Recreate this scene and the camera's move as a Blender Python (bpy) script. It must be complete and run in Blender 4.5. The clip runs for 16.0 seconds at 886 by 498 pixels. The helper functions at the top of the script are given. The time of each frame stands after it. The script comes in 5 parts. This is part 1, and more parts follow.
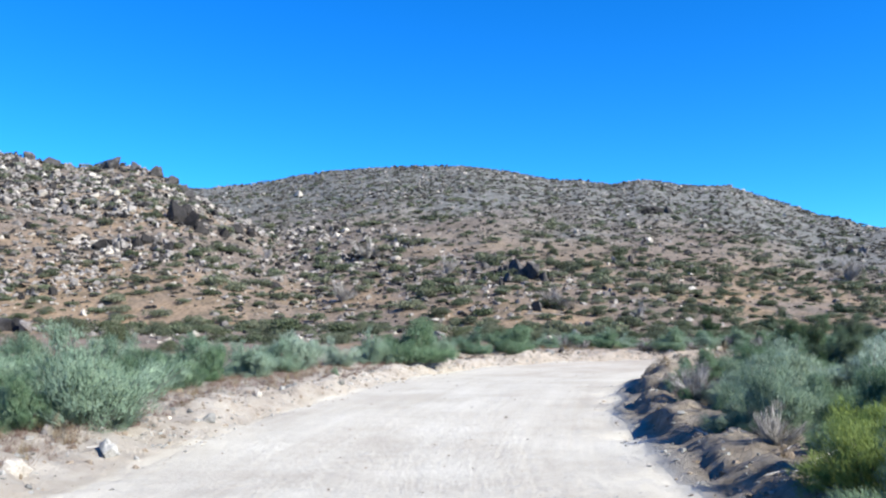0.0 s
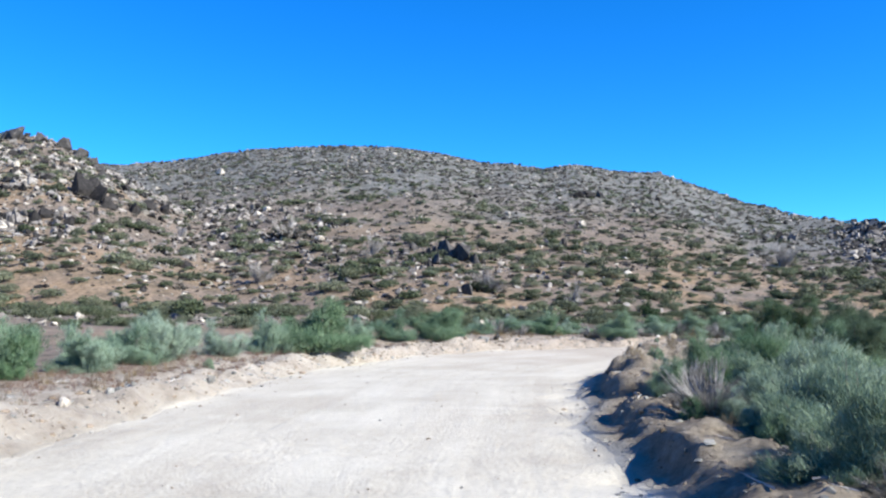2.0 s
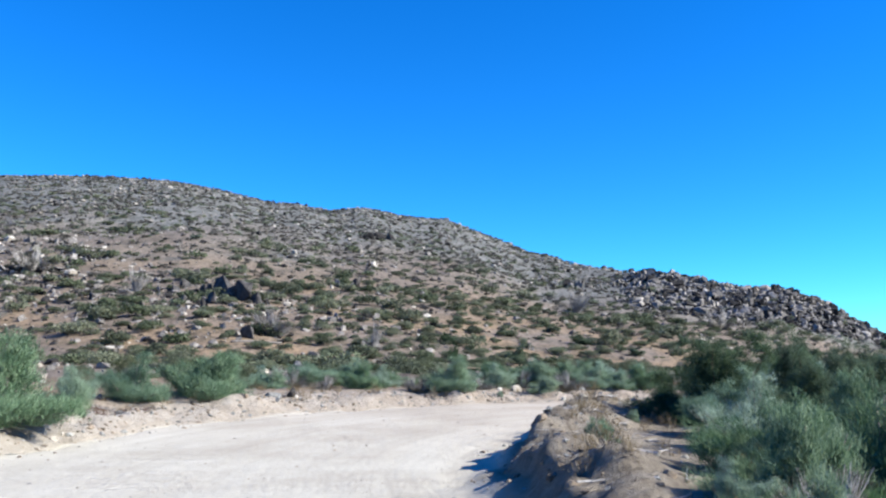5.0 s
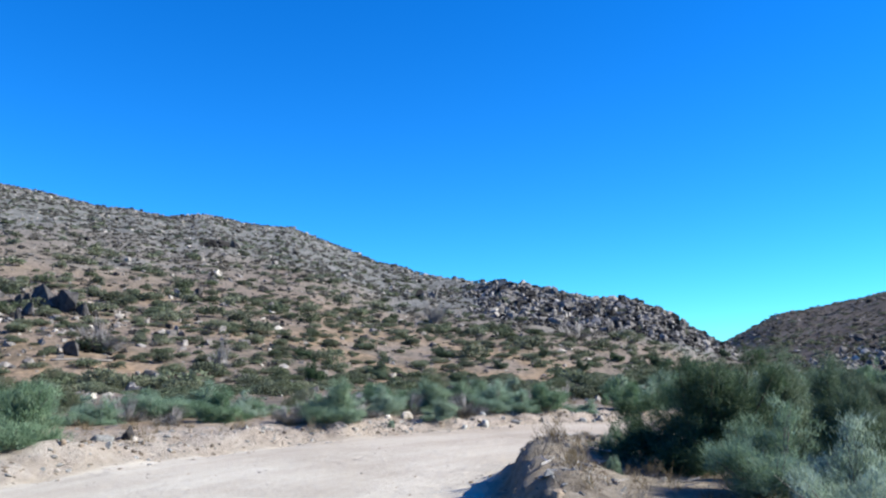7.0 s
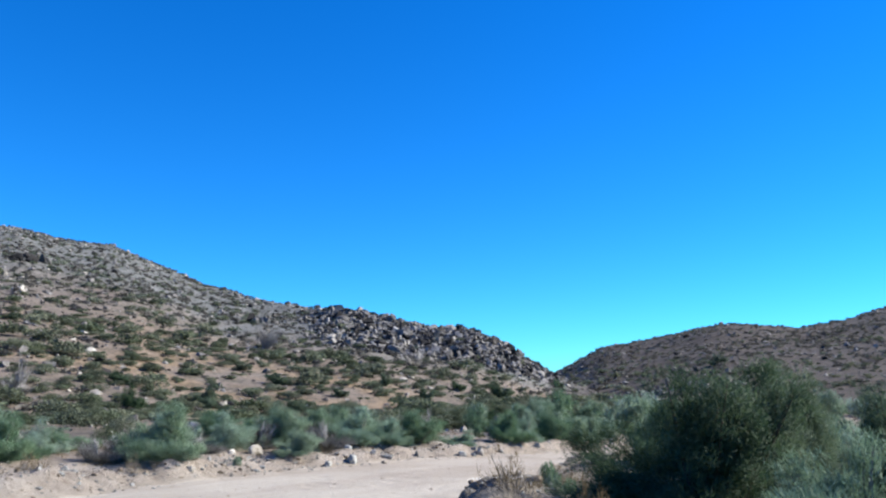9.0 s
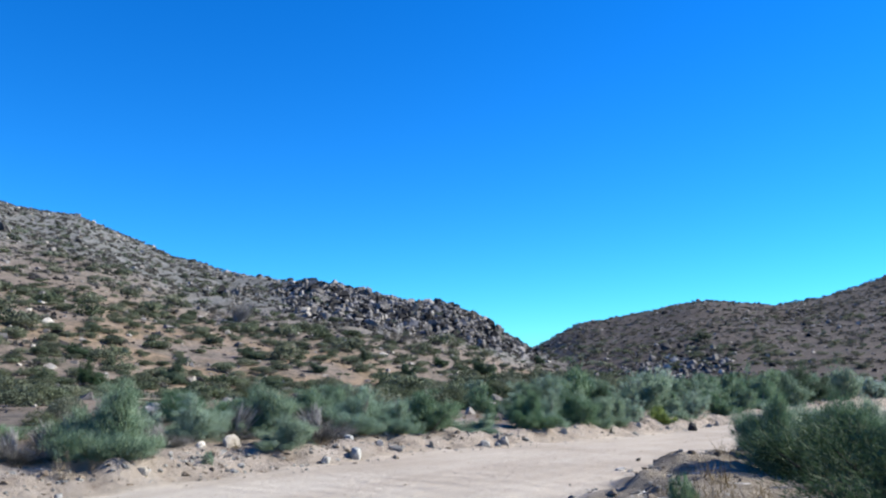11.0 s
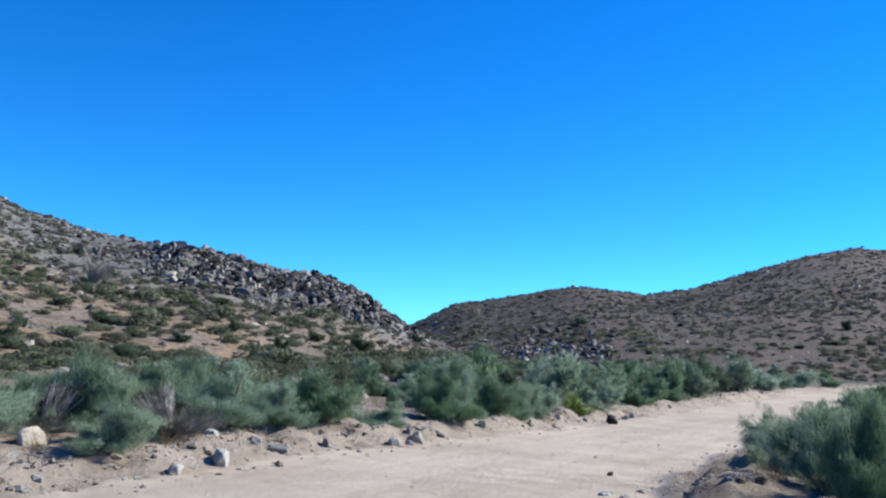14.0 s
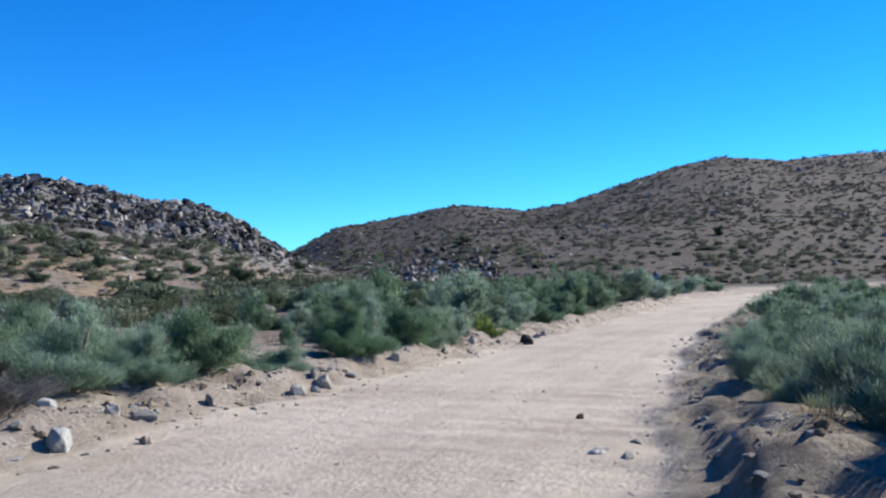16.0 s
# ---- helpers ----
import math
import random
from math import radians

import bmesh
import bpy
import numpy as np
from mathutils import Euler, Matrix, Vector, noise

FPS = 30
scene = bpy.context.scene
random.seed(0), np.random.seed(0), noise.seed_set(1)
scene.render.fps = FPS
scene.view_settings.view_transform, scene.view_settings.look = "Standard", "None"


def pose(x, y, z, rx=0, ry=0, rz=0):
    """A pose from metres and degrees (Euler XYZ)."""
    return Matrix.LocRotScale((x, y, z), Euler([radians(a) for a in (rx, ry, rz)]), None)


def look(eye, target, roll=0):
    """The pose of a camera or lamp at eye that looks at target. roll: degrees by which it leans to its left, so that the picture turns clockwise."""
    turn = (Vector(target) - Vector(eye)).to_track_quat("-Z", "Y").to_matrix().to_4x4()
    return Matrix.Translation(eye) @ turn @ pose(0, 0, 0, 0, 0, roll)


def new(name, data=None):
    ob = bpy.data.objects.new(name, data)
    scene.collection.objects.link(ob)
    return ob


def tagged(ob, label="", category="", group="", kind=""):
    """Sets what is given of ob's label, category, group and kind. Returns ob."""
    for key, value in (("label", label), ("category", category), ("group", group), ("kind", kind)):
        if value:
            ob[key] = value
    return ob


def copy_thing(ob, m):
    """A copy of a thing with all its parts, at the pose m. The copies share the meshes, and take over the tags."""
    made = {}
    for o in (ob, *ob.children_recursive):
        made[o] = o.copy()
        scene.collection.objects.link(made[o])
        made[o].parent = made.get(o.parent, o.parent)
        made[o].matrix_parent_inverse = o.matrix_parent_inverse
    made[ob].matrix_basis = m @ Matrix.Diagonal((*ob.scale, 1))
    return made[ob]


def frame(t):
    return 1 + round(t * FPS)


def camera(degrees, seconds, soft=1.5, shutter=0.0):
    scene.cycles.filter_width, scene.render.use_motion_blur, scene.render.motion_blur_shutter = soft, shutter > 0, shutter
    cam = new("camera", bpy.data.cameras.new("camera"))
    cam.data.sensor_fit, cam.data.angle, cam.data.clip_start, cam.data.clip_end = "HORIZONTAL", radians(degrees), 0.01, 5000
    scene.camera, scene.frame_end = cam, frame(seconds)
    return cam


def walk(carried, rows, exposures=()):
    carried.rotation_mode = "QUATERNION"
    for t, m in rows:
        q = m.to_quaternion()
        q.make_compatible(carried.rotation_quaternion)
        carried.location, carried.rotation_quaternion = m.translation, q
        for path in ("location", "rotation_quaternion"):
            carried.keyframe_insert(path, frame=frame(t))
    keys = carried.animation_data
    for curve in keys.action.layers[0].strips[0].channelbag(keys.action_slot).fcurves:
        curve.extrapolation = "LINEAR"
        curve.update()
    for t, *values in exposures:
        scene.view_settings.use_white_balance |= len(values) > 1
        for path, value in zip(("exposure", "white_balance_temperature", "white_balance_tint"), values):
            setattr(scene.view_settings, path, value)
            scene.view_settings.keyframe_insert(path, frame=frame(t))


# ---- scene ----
cam = camera(54.9, 16.0, soft=2.25)
PATH = [
    (0, (0.000, -0.000, 1.559), (-0.001, 9.957, 2.485), -0.34),
    (0.5, (0.054, 1.243, 1.575), (0.282, 11.203, 2.448), -0.21),
    (1, (0.193, 2.358, 1.532), (0.624, 12.315, 2.350), -0.09),
    (1.5, (0.244, 3.371, 1.488), (0.842, 13.322, 2.279), -0.13),
    (2, (0.389, 4.645, 1.479), (1.210, 14.583, 2.230), 0.06),
    (2.5, (0.522, 6.081, 1.419), (1.638, 15.991, 2.165), 0.12),
    (3, (0.711, 7.650, 1.380), (2.168, 17.512, 2.167), 0.14),
    (3.5, (0.953, 9.277, 1.434), (2.799, 19.068, 2.295), 0.06),
    (4, (1.079, 10.612, 1.429), (3.407, 20.288, 2.409), 0.18),
    (6.5, (1.300, 14.935, 1.559), (5.823, 23.712, 3.142), -1.05),
    (7, (1.683, 16.286, 1.694), (6.614, 24.870, 3.110), -0.96),
    (7.5, (1.912, 17.294, 1.593), (7.310, 25.590, 3.019), -0.84),
    (8, (2.191, 18.009, 1.530), (8.025, 25.978, 3.097), -0.72),
    (8.5, (2.539, 18.865, 1.562), (8.742, 26.529, 3.231), -0.70),
    (9, (2.820, 19.610, 1.580), (9.318, 27.010, 3.315), -0.64),
    (11.5, (4.957, 23.594, 1.632), (11.778, 30.797, 2.898), -0.19),
    (12, (5.275, 24.100, 1.632), (12.189, 31.254, 2.640), -0.03),
    (12.5, (5.515, 24.493, 1.633), (12.585, 31.506, 2.544), 0.35),
    (13, (5.868, 24.950, 1.618), (13.109, 31.733, 2.865), 1.56),
    (13.5, (6.365, 25.495, 1.631), (13.852, 31.980, 3.005), 2.39),
    (14, (6.830, 25.989, 1.619), (14.603, 32.162, 2.836), 1.86),
    (14.5, (7.279, 26.463, 1.623), (15.294, 32.366, 2.580), 0.81),
    (15, (7.717, 26.903, 1.641), (15.949, 32.540, 2.315), -0.18),
    (15.5, (8.131, 27.320, 1.627), (16.570, 32.666, 2.070), -0.97),
    (16, (8.536, 27.733, 1.611), (17.167, 32.773, 1.934), -1.27),
]
EXPOSURES = [(0.0, 1.28), (4.2, 1.27), (7.0, 1.18), (9.2, 1.09), (12.5, 1.05), (16.0, 0.92)]
walk(cam, [(t, look(eye, target, roll)) for t, eye, target, roll in PATH], exposures=EXPOSURES)

# ---- sky and sun ----
SUN_AZIMUTH, SUN_HEIGHT = 121.0, 34.0      # degrees clockwise from +y, degrees above the horizon
SUN_STRENGTH, SKY_STRENGTH = 5.0, 0.072

world = bpy.data.worlds.new("clear_sky")
scene.world = world
world.use_nodes = True
wn, wl = world.node_tree.nodes, world.node_tree.links
sky = wn.new("ShaderNodeTexSky")
sky.sky_type = "NISHITA"
sky.sun_disc = False
sky.sun_elevation = radians(SUN_HEIGHT)
sky.sun_rotation = radians(SUN_AZIMUTH)
sky.altitude, sky.air_density, sky.dust_density, sky.ozone_density = 1200.0, 1.0, 0.0, 3.6
deep = wn.new("ShaderNodeHueSaturation")
deep.inputs["Saturation"].default_value = 1.35
wl.new(sky.outputs[0], deep.inputs["Color"])
tint = wn.new("ShaderNodeMix")
tint.data_type, tint.blend_type = "RGBA", "MULTIPLY"
tint.inputs[0].default_value = 1.0
tint.inputs[7].default_value = (0.36, 1.08, 1.50, 1)
wl.new(deep.outputs[0], tint.inputs[6])
wl.new(tint.outputs[2], wn["Background"].inputs["Color"])
wn["Background"].inputs["Strength"].default_value = SKY_STRENGTH

sun_data = bpy.data.lights.new("sun", "SUN")
sun_data.energy, sun_data.angle, sun_data.color = SUN_STRENGTH, radians(0.53), (1.0, 0.95, 0.85)
sun = new("sun", sun_data)
sa, sh = radians(SUN_AZIMUTH), radians(SUN_HEIGHT)
sun.matrix_world = look((60 * math.sin(sa) * math.cos(sh), 60 * math.cos(sa) * math.cos(sh), 60 * math.sin(sh)), (0, 0, 0))

# ---- materials ----
def material(name, rough=0.9):
    m = bpy.data.materials.new(name)
    m.use_nodes = True
    n, l = m.node_tree.nodes, m.node_tree.links
    b = n["Principled BSDF"]
    b.inputs["Roughness"].default_value = rough
    b.inputs["Specular IOR Level"].default_value = 0.25
    return m, n, l, b


def noise_node(n, l, scale, detail=4.0, rough=0.6, coord=None):
    t = n.new("ShaderNodeTexNoise")
    t.inputs["Scale"].default_value, t.inputs["Detail"].default_value, t.inputs["Roughness"].default_value = scale, detail, rough
    if coord:
        l.new(coord, t.inputs["Vector"])
    return t.outputs["Fac"]


def steps(n, l, fac, stops):
    r = n.new("ShaderNodeValToRGB")
    while len(r.color_ramp.elements) < len(stops):
        r.color_ramp.elements.new(0.5)
    for e, (p, c) in zip(r.color_ramp.elements, stops):
        e.position, e.color = p, (*c, 1) if len(c) == 3 else c
    l.new(fac, r.inputs["Fac"])
    return r.outputs["Color"]


def blend(n, l, fac, a, b, kind="MIX"):
    x = n.new("ShaderNodeMix")
    x.data_type, x.blend_type = "RGBA", kind
    for v, k in ((fac, 0), (a, 6), (b, 7)):
        if hasattr(v, "links"):
            l.new(v, x.inputs[k])
        else:
            x.inputs[k].default_value = v if k == 0 else (*v, 1)
    return x.outputs[2]


def bumped(n, l, b, height, strength, distance):
    u = n.new("ShaderNodeBump")
    u.inputs["Strength"].default_value, u.inputs["Distance"].default_value = strength, distance
    l.new(height, u.inputs["Height"])
    l.new(u.outputs[0], b.inputs["Normal"])


def attribute(n, name):
    a = n.new("ShaderNodeAttribute")
    a.attribute_name = name
    return a.outputs["Fac"]


def maths(n, l, op, a, b):
    x = n.new("ShaderNodeMath")
    x.operation = op
    for k, v in enumerate((a, b)):
        if hasattr(v, "links"):
            l.new(v, x.inputs[k])
        else:
            x.inputs[k].default_value = v
    return x.outputs[0]


def place(n):
    return n.new("ShaderNodeNewGeometry").outputs["Position"]


def land_material():
    m, n, l, b = material("desert_soil", 0.95)
    p = place(n)
    road, verge, hill = attribute(n, "road"), attribute(n, "verge"), attribute(n, "hill")
    # sandy soil with orange patches, paler and greyer dry brush higher up
    broad = noise_node(n, l, 0.045, 5, 0.62, p)
    mid = noise_node(n, l, 0.35, 6, 0.65, p)
    fine = noise_node(n, l, 3.0, 8, 0.7, p)
    grain = noise_node(n, l, 28.0, 6, 0.7, p)
    soil = steps(n, l, broad, [(0.30, (0.126, 0.106, 0.089)), (0.46, (0.150, 0.123, 0.101)), (0.58, (0.190, 0.141, 0.094)), (0.64, (0.158, 0.128, 0.103)), (0.76, (0.128, 0.108, 0.091))])
    litter = steps(n, l, mid, [(0.35, (0.62, 0.64, 0.60)), (0.52, (1, 1, 1)), (0.66, (1.12, 1.10, 1.06))])
    soil = blend(n, l, 1.0, soil, litter, "MULTIPLY")
    scrub = steps(n, l, mid, [(0.3, (0.064, 0.067, 0.063)), (0.5, (0.117, 0.121, 0.115)), (0.7, (0.168, 0.169, 0.160))])
    high = steps(n, l, maths(n, l, "ADD", hill, maths(n, l, "MULTIPLY", maths(n, l, "SUBTRACT", broad, 0.5), 1.1)), [(0.22, (0, 0, 0)), (0.58, (1, 1, 1))])
    c = blend(n, l, high, soil, scrub)
    # far hill: reddish-brown soil, darkened to put the slope's shade into the colour
    shaded_soil = steps(n, l, mid, [(0.3, (0.027, 0.024, 0.021)), (0.5, (0.052, 0.042, 0.036)), (0.7, (0.078, 0.062, 0.050))])
    c = blend(n, l, attribute(n, "red"), c, shaded_soil)
    specks = steps(n, l, fine, [(0.38, (0.32, 0.32, 0.30)), (0.50, (1, 1, 1)), (0.60, (1.35, 1.32, 1.27))])
    c = blend(n, l, 0.85, c, specks, "MULTIPLY")
    # browner earth beyond the bend
    stretch = n.new("ShaderNodeAttribute")
    stretch.attribute_name = "lane"
    apart = n.new("ShaderNodeSeparateXYZ")
    l.new(stretch.outputs["Vector"], apart.inputs[0])
    beyond = steps(n, l, maths(n, l, "MULTIPLY", apart.outputs[0], 1 / 16.0), [(0.64, (1, 1, 1)), (0.76, (0.84, 0.77, 0.735))])
    # bank and berm: bare pale earth with darker damp crumbs
    earth = steps(n, l, noise_node(n, l, 1.6, 8, 0.7, p), [(0.3, (0.205, 0.172, 0.138)), (0.45, (0.340, 0.306, 0.258)), (0.65, (0.430, 0.400, 0.348))])
    c = blend(n, l, verge, c, blend(n, l, 0.8, earth, beyond, "MULTIPLY"))
    turned = steps(n, l, noise_node(n, l, 4.5, 9, 0.78, p), [(0.3, (0.110, 0.090, 0.068)), (0.46, (0.240, 0.204, 0.158)), (0.62, (0.350, 0.312, 0.254))])
    c = blend(n, l, attribute(n, "berm"), c, turned)
    # packed road: pale dust, with long smears along the wheel lines
    dust = steps(n, l, noise_node(n, l, 1.0, 7, 0.65, stretch.outputs["Vector"]), [(0.3, (0.380, 0.358, 0.304)), (0.5, (0.417, 0.399, 0.343)), (0.7, (0.446, 0.432, 0.376))])
    gritty = steps(n, l, grain, [(0.32, (0.72, 0.70, 0.68)), (0.45, (1, 1, 1)), (0.7, (1.06, 1.06, 1.06))])
    dust = blend(n, l, 0.8, dust, gritty, "MULTIPLY")
    rut = n.new("ShaderNodeTexWave")
    rut.wave_type, rut.bands_direction = "BANDS", "Y"
    rut.inputs["Scale"].default_value, rut.inputs["Distortion"].default_value, rut.inputs["Detail"].default_value = 0.42, 6.0, 4.0
    l.new(stretch.outputs["Vector"], rut.inputs["Vector"])
    dust = blend(n, l, 0.1, dust, steps(n, l, rut.outputs["Fac"], [(0.15, (0.84, 0.82, 0.80)), (0.6, (1.04, 1.04, 1.03))]), "MULTIPLY")
    # narrow tyre lines, and cross ripples in places
    where = n.new("ShaderNodeSeparateXYZ")
    l.new(stretch.outputs["Vector"], where.inputs[0])
    lines = n.new("ShaderNodeCombineXYZ")
    l.new(maths(n, l, "MULTIPLY", where.outputs[0], 0.35), lines.inputs[0])
    l.new(maths(n, l, "MULTIPLY", where.outputs[1], 4.2), lines.inputs[1])
    tyre = noise_node(n, l, 1.0, 4, 0.6, lines.outputs[0])
    dust = blend(n, l, 0.2, dust, steps(n, l, tyre, [(0.34, (0.76, 0.74, 0.72)), (0.5, (1, 1, 1)), (0.66, (1.07, 1.07, 1.07))]), "MULTIPLY")
    ripple = n.new("ShaderNodeTexWave")
    ripple.wave_type, ripple.bands_direction = "BANDS", "X"
    ripple.inputs["Scale"].default_value, ripple.inputs["Distortion"].default_value, ripple.inputs["Detail"].default_value = 5.5, 2.5, 3.0
    l.new(stretch.outputs["Vector"], ripple.inputs["Vector"])
    rippled = maths(n, l, "MULTIPLY", ripple.outputs["Fac"], steps(n, l, noise_node(n, l, 0.35, 3, 0.5, p), [(0.5, (0, 0, 0)), (0.62, (1, 1, 1))]))
    blot = steps(n, l, noise_node(n, l, 0.5, 5, 0.6, p), [(0.35, (0.86, 0.84, 0.82)), (0.6, (1.04, 1.04, 1.04))])
    dust = blend(n, l, 1.0, dust, blot, "MULTIPLY")
    dust = blend(n, l, 1.0, dust, beyond, "MULTIPLY")
    c = blend(n, l, road, c, dust)
    l.new(c, b.inputs["Base Color"])
    height = maths(n, l, "ADD", maths(n, l, "MULTIPLY", fine, 0.6), maths(n, l, "MULTIPLY", grain, 0.25))
    rough = maths(n, l, "MULTIPLY", maths(n, l, "ADD", noise_node(n, l, 13.0, 8, 0.78, p), noise_node(n, l, 4.0, 7, 0.75, p)), maths(n, l, "ADD", attribute(n, "berm"), maths(n, l, "MULTIPLY", verge, 0.7)))
    height = maths(n, l, "ADD", height, maths(n, l, "MULTIPLY", rough, 2.2))
    wheel = maths(n, l, "ADD", maths(n, l, "MULTIPLY", tyre, 0.18), maths(n, l, "MULTIPLY", rippled, 0.18))
    height = maths(n, l, "ADD", height, maths(n, l, "MULTIPLY", wheel, road))
    bumped(n, l, b, height, 0.8, 0.07)
    return m


def leaf_material(name, dark, light, tip):
    """Foliage: varies from plant to plant and from blade to blade."""
    m, n, l, b = material(name, 0.7)
    g = n.new("ShaderNodeNewGeometry")
    o = n.new("ShaderNodeObjectInfo")
    mixed = maths(n, l, "ADD", maths(n, l, "MULTIPLY", g.outputs["Random Per Island"], 0.35), maths(n, l, "MULTIPLY", attribute(n, "tuft"), 0.65))
    c = steps(n, l, mixed, [(0.12, dark), (0.52, light), (0.9, tip)])
    h = n.new("ShaderNodeHueSaturation")
    l.new(maths(n, l, "ADD", maths(n, l, "MULTIPLY", o.outputs["Random"], 0.5), 0.75), h.inputs["Value"])
    l.new(maths(n, l, "ADD", maths(n, l, "MULTIPLY", o.outputs["Random"], -0.5), 1.2), h.inputs["Saturation"])
    l.new(c, h.inputs["Color"])
    l.new(h.outputs[0], b.inputs["Base Color"])
    b.inputs["Subsurface Weight"].default_value = 0.0
    t = n.new("ShaderNodeBsdfTranslucent")
    l.new(h.outputs[0], t.inputs["Color"])
    x = n.new("ShaderNodeMixShader")
    x.inputs[0].default_value = 0.34
    l.new(b.outputs[0], x.inputs[1])
    l.new(t.outputs[0], x.inputs[2])
    l.new(x.outputs[0], n["Material Output"].inputs["Surface"])
    return m


def rock_material(name, dark, mid, pale, lichen=0.3):
    m, n, l, b = material(name, 0.85)
    g = n.new("ShaderNodeNewGeometry")
    o = n.new("ShaderNodeObjectInfo")
    p = g.outputs["Position"]
    c = steps(n, l, noise_node(n, l, 2.2, 8, 0.7, p), [(0.28, dark), (0.48, mid), (0.72, pale)])
    speck = steps(n, l, noise_node(n, l, 40.0, 3, 0.6, p), [(0.35, (0.6, 0.58, 0.56)), (0.5, (1, 1, 1)), (0.68, (1.15, 1.15, 1.15))])
    c = blend(n, l, 0.7, c, speck, "MULTIPLY")
    stain = steps(n, l, noise_node(n, l, 0.7, 5, 0.6, p), [(0.45, (1, 1, 1)), (0.68, (0.45, 0.40, 0.36))])
    c = blend(n, l, lichen, c, stain, "MULTIPLY")
    each = maths(n, l, "ADD", maths(n, l, "MULTIPLY", g.outputs["Random Per Island"], 0.8), maths(n, l, "MULTIPLY", o.outputs["Random"], 0.3))
    h = n.new("ShaderNodeHueSaturation")
    l.new(maths(n, l, "ADD", each, 0.45), h.inputs["Value"])
    l.new(c, h.inputs["Color"])
    l.new(h.outputs[0], b.inputs["Base Color"])
    bumped(n, l, b, noise_node(n, l, 6.0, 8, 0.7, p), 0.6, 0.08)
    return m


def bark_material(name, dark, pale):
    m, n, l, b = material(name, 0.9)
    g = n.new("ShaderNodeNewGeometry")
    c = steps(n, l, noise_node(n, l, 25.0, 4, 0.6, g.outputs["Position"]), [(0.3, dark), (0.7, pale)])
    v = n.new("ShaderNodeHueSaturation")
    l.new(maths(n, l, "ADD", maths(n, l, "MULTIPLY", g.outputs["Random Per Island"], 0.6), 0.7), v.inputs["Value"])
    l.new(c, v.inputs["Color"])
    l.new(v.outputs[0], b.inputs["Base Color"])
    return m


SOIL = land_material()
SAGE = leaf_material("sage_leaf", (0.080, 0.124, 0.086), (0.195, 0.264, 0.194), (0.300, 0.378, 0.290))
SAGE = leaf_material("sage_leaf", (0.100, 0.162, 0.109), (0.213, 0.309, 0.215), (0.304, 0.414, 0.305))
GREEN = leaf_material("rabbitbrush_leaf", (0.052, 0.098, 0.047), (0.162, 0.234, 0.120), (0.280, 0.345, 0.180))
GREEN = leaf_material("rabbitbrush_leaf", (0.057, 0.111, 0.063), (0.146, 0.234, 0.138), (0.239, 0.329, 0.213))
YELLOW = leaf_material("yellow_green_leaf", (0.085, 0.125, 0.028), (0.175, 0.245, 0.05), (0.28, 0.35, 0.085))
JUNIPER = leaf_material("dark_green_leaf", (0.026, 0.053, 0.028), (0.058, 0.102, 0.052), (0.098, 0.150, 0.078))
SHRUB = leaf_material("hill_shrub_leaf", (0.040, 0.060, 0.034), (0.080, 0.108, 0.060), (0.125, 0.155, 0.090))
SHRUB = leaf_material("hill_shrub_leaf", (0.049, 0.065, 0.036), (0.100, 0.121, 0.067), (0.163, 0.184, 0.110))
OLIVE = leaf_material("grey_olive_leaf", (0.060, 0.082, 0.050), (0.112, 0.140, 0.088), (0.165, 0.195, 0.130))
OLIVE = leaf_material("grey_olive_leaf", (0.056, 0.076, 0.042), (0.116, 0.144, 0.088), (0.180, 0.212, 0.140))
DRY = leaf_material("dry_grey_brush", (0.078, 0.075, 0.068), (0.132, 0.127, 0.117), (0.190, 0.182, 0.170))
DRY = leaf_material("dry_grey_brush", (0.058, 0.056, 0.047), (0.101, 0.098, 0.083), (0.150, 0.142, 0.124))
RUST = leaf_material("rusty_dry_grass", (0.120, 0.076, 0.060), (0.190, 0.128, 0.104), (0.260, 0.190, 0.158))
STRAW = leaf_material("dry_straw", (0.126, 0.094, 0.054), (0.206, 0.160, 0.094), (0.276, 0.225, 0.142))
TWIG = bark_material("grey_twig", (0.080, 0.072, 0.064), (0.230, 0.212, 0.195))
GREY_TWIG = bark_material("bleached_twig", (0.200, 0.190, 0.182), (0.430, 0.420, 0.405))
DARK_TWIG = bark_material("brown_twig", (0.034, 0.026, 0.021), (0.092, 0.071, 0.054))
GRANITE = rock_material("weathered_granite", (0.060, 0.056, 0.053), (0.160, 0.150, 0.140), (0.300, 0.285, 0.266))
SLATE_ROCK = rock_material("dark_grey_rock", (0.022, 0.021, 0.022), (0.052, 0.050, 0.050), (0.125, 0.120, 0.114))
DARK_ROCK = rock_material("dark_varnished_rock", (0.009, 0.009, 0.009), (0.020, 0.019, 0.019), (0.051, 0.047, 0.044))
PALE_ROCK = rock_material("pale_stone", (0.200, 0.180, 0.153), (0.310, 0.288, 0.250), (0.410, 0.390, 0.350), 0.15)
GREY_STONE = rock_material("grey_stone", (0.122, 0.124, 0.119), (0.227, 0.230, 0.217), (0.334, 0.331, 0.310), 0.15)
CLOD = rock_material("earth_clod", (0.098, 0.074, 0.054), (0.172, 0.139, 0.104), (0.247, 0.207, 0.160), 0.1)
PALE_WOOD = bark_material("weathered_wood", (0.206, 0.172, 0.113), (0.316, 0.272, 0.190))

# ---- shape of the land ----
def hashed(ix, iy, seed):
    h = (ix.astype(np.int64) * 374761393 + iy.astype(np.int64) * 668265263 + seed * 2147483 + 12345) & 0xFFFFFFFF
    h = ((h ^ (h >> 13)) * 1274126177) & 0xFFFFFFFF
    return ((h ^ (h >> 16)) & 0xFFFFFF) / float(0xFFFFFF)


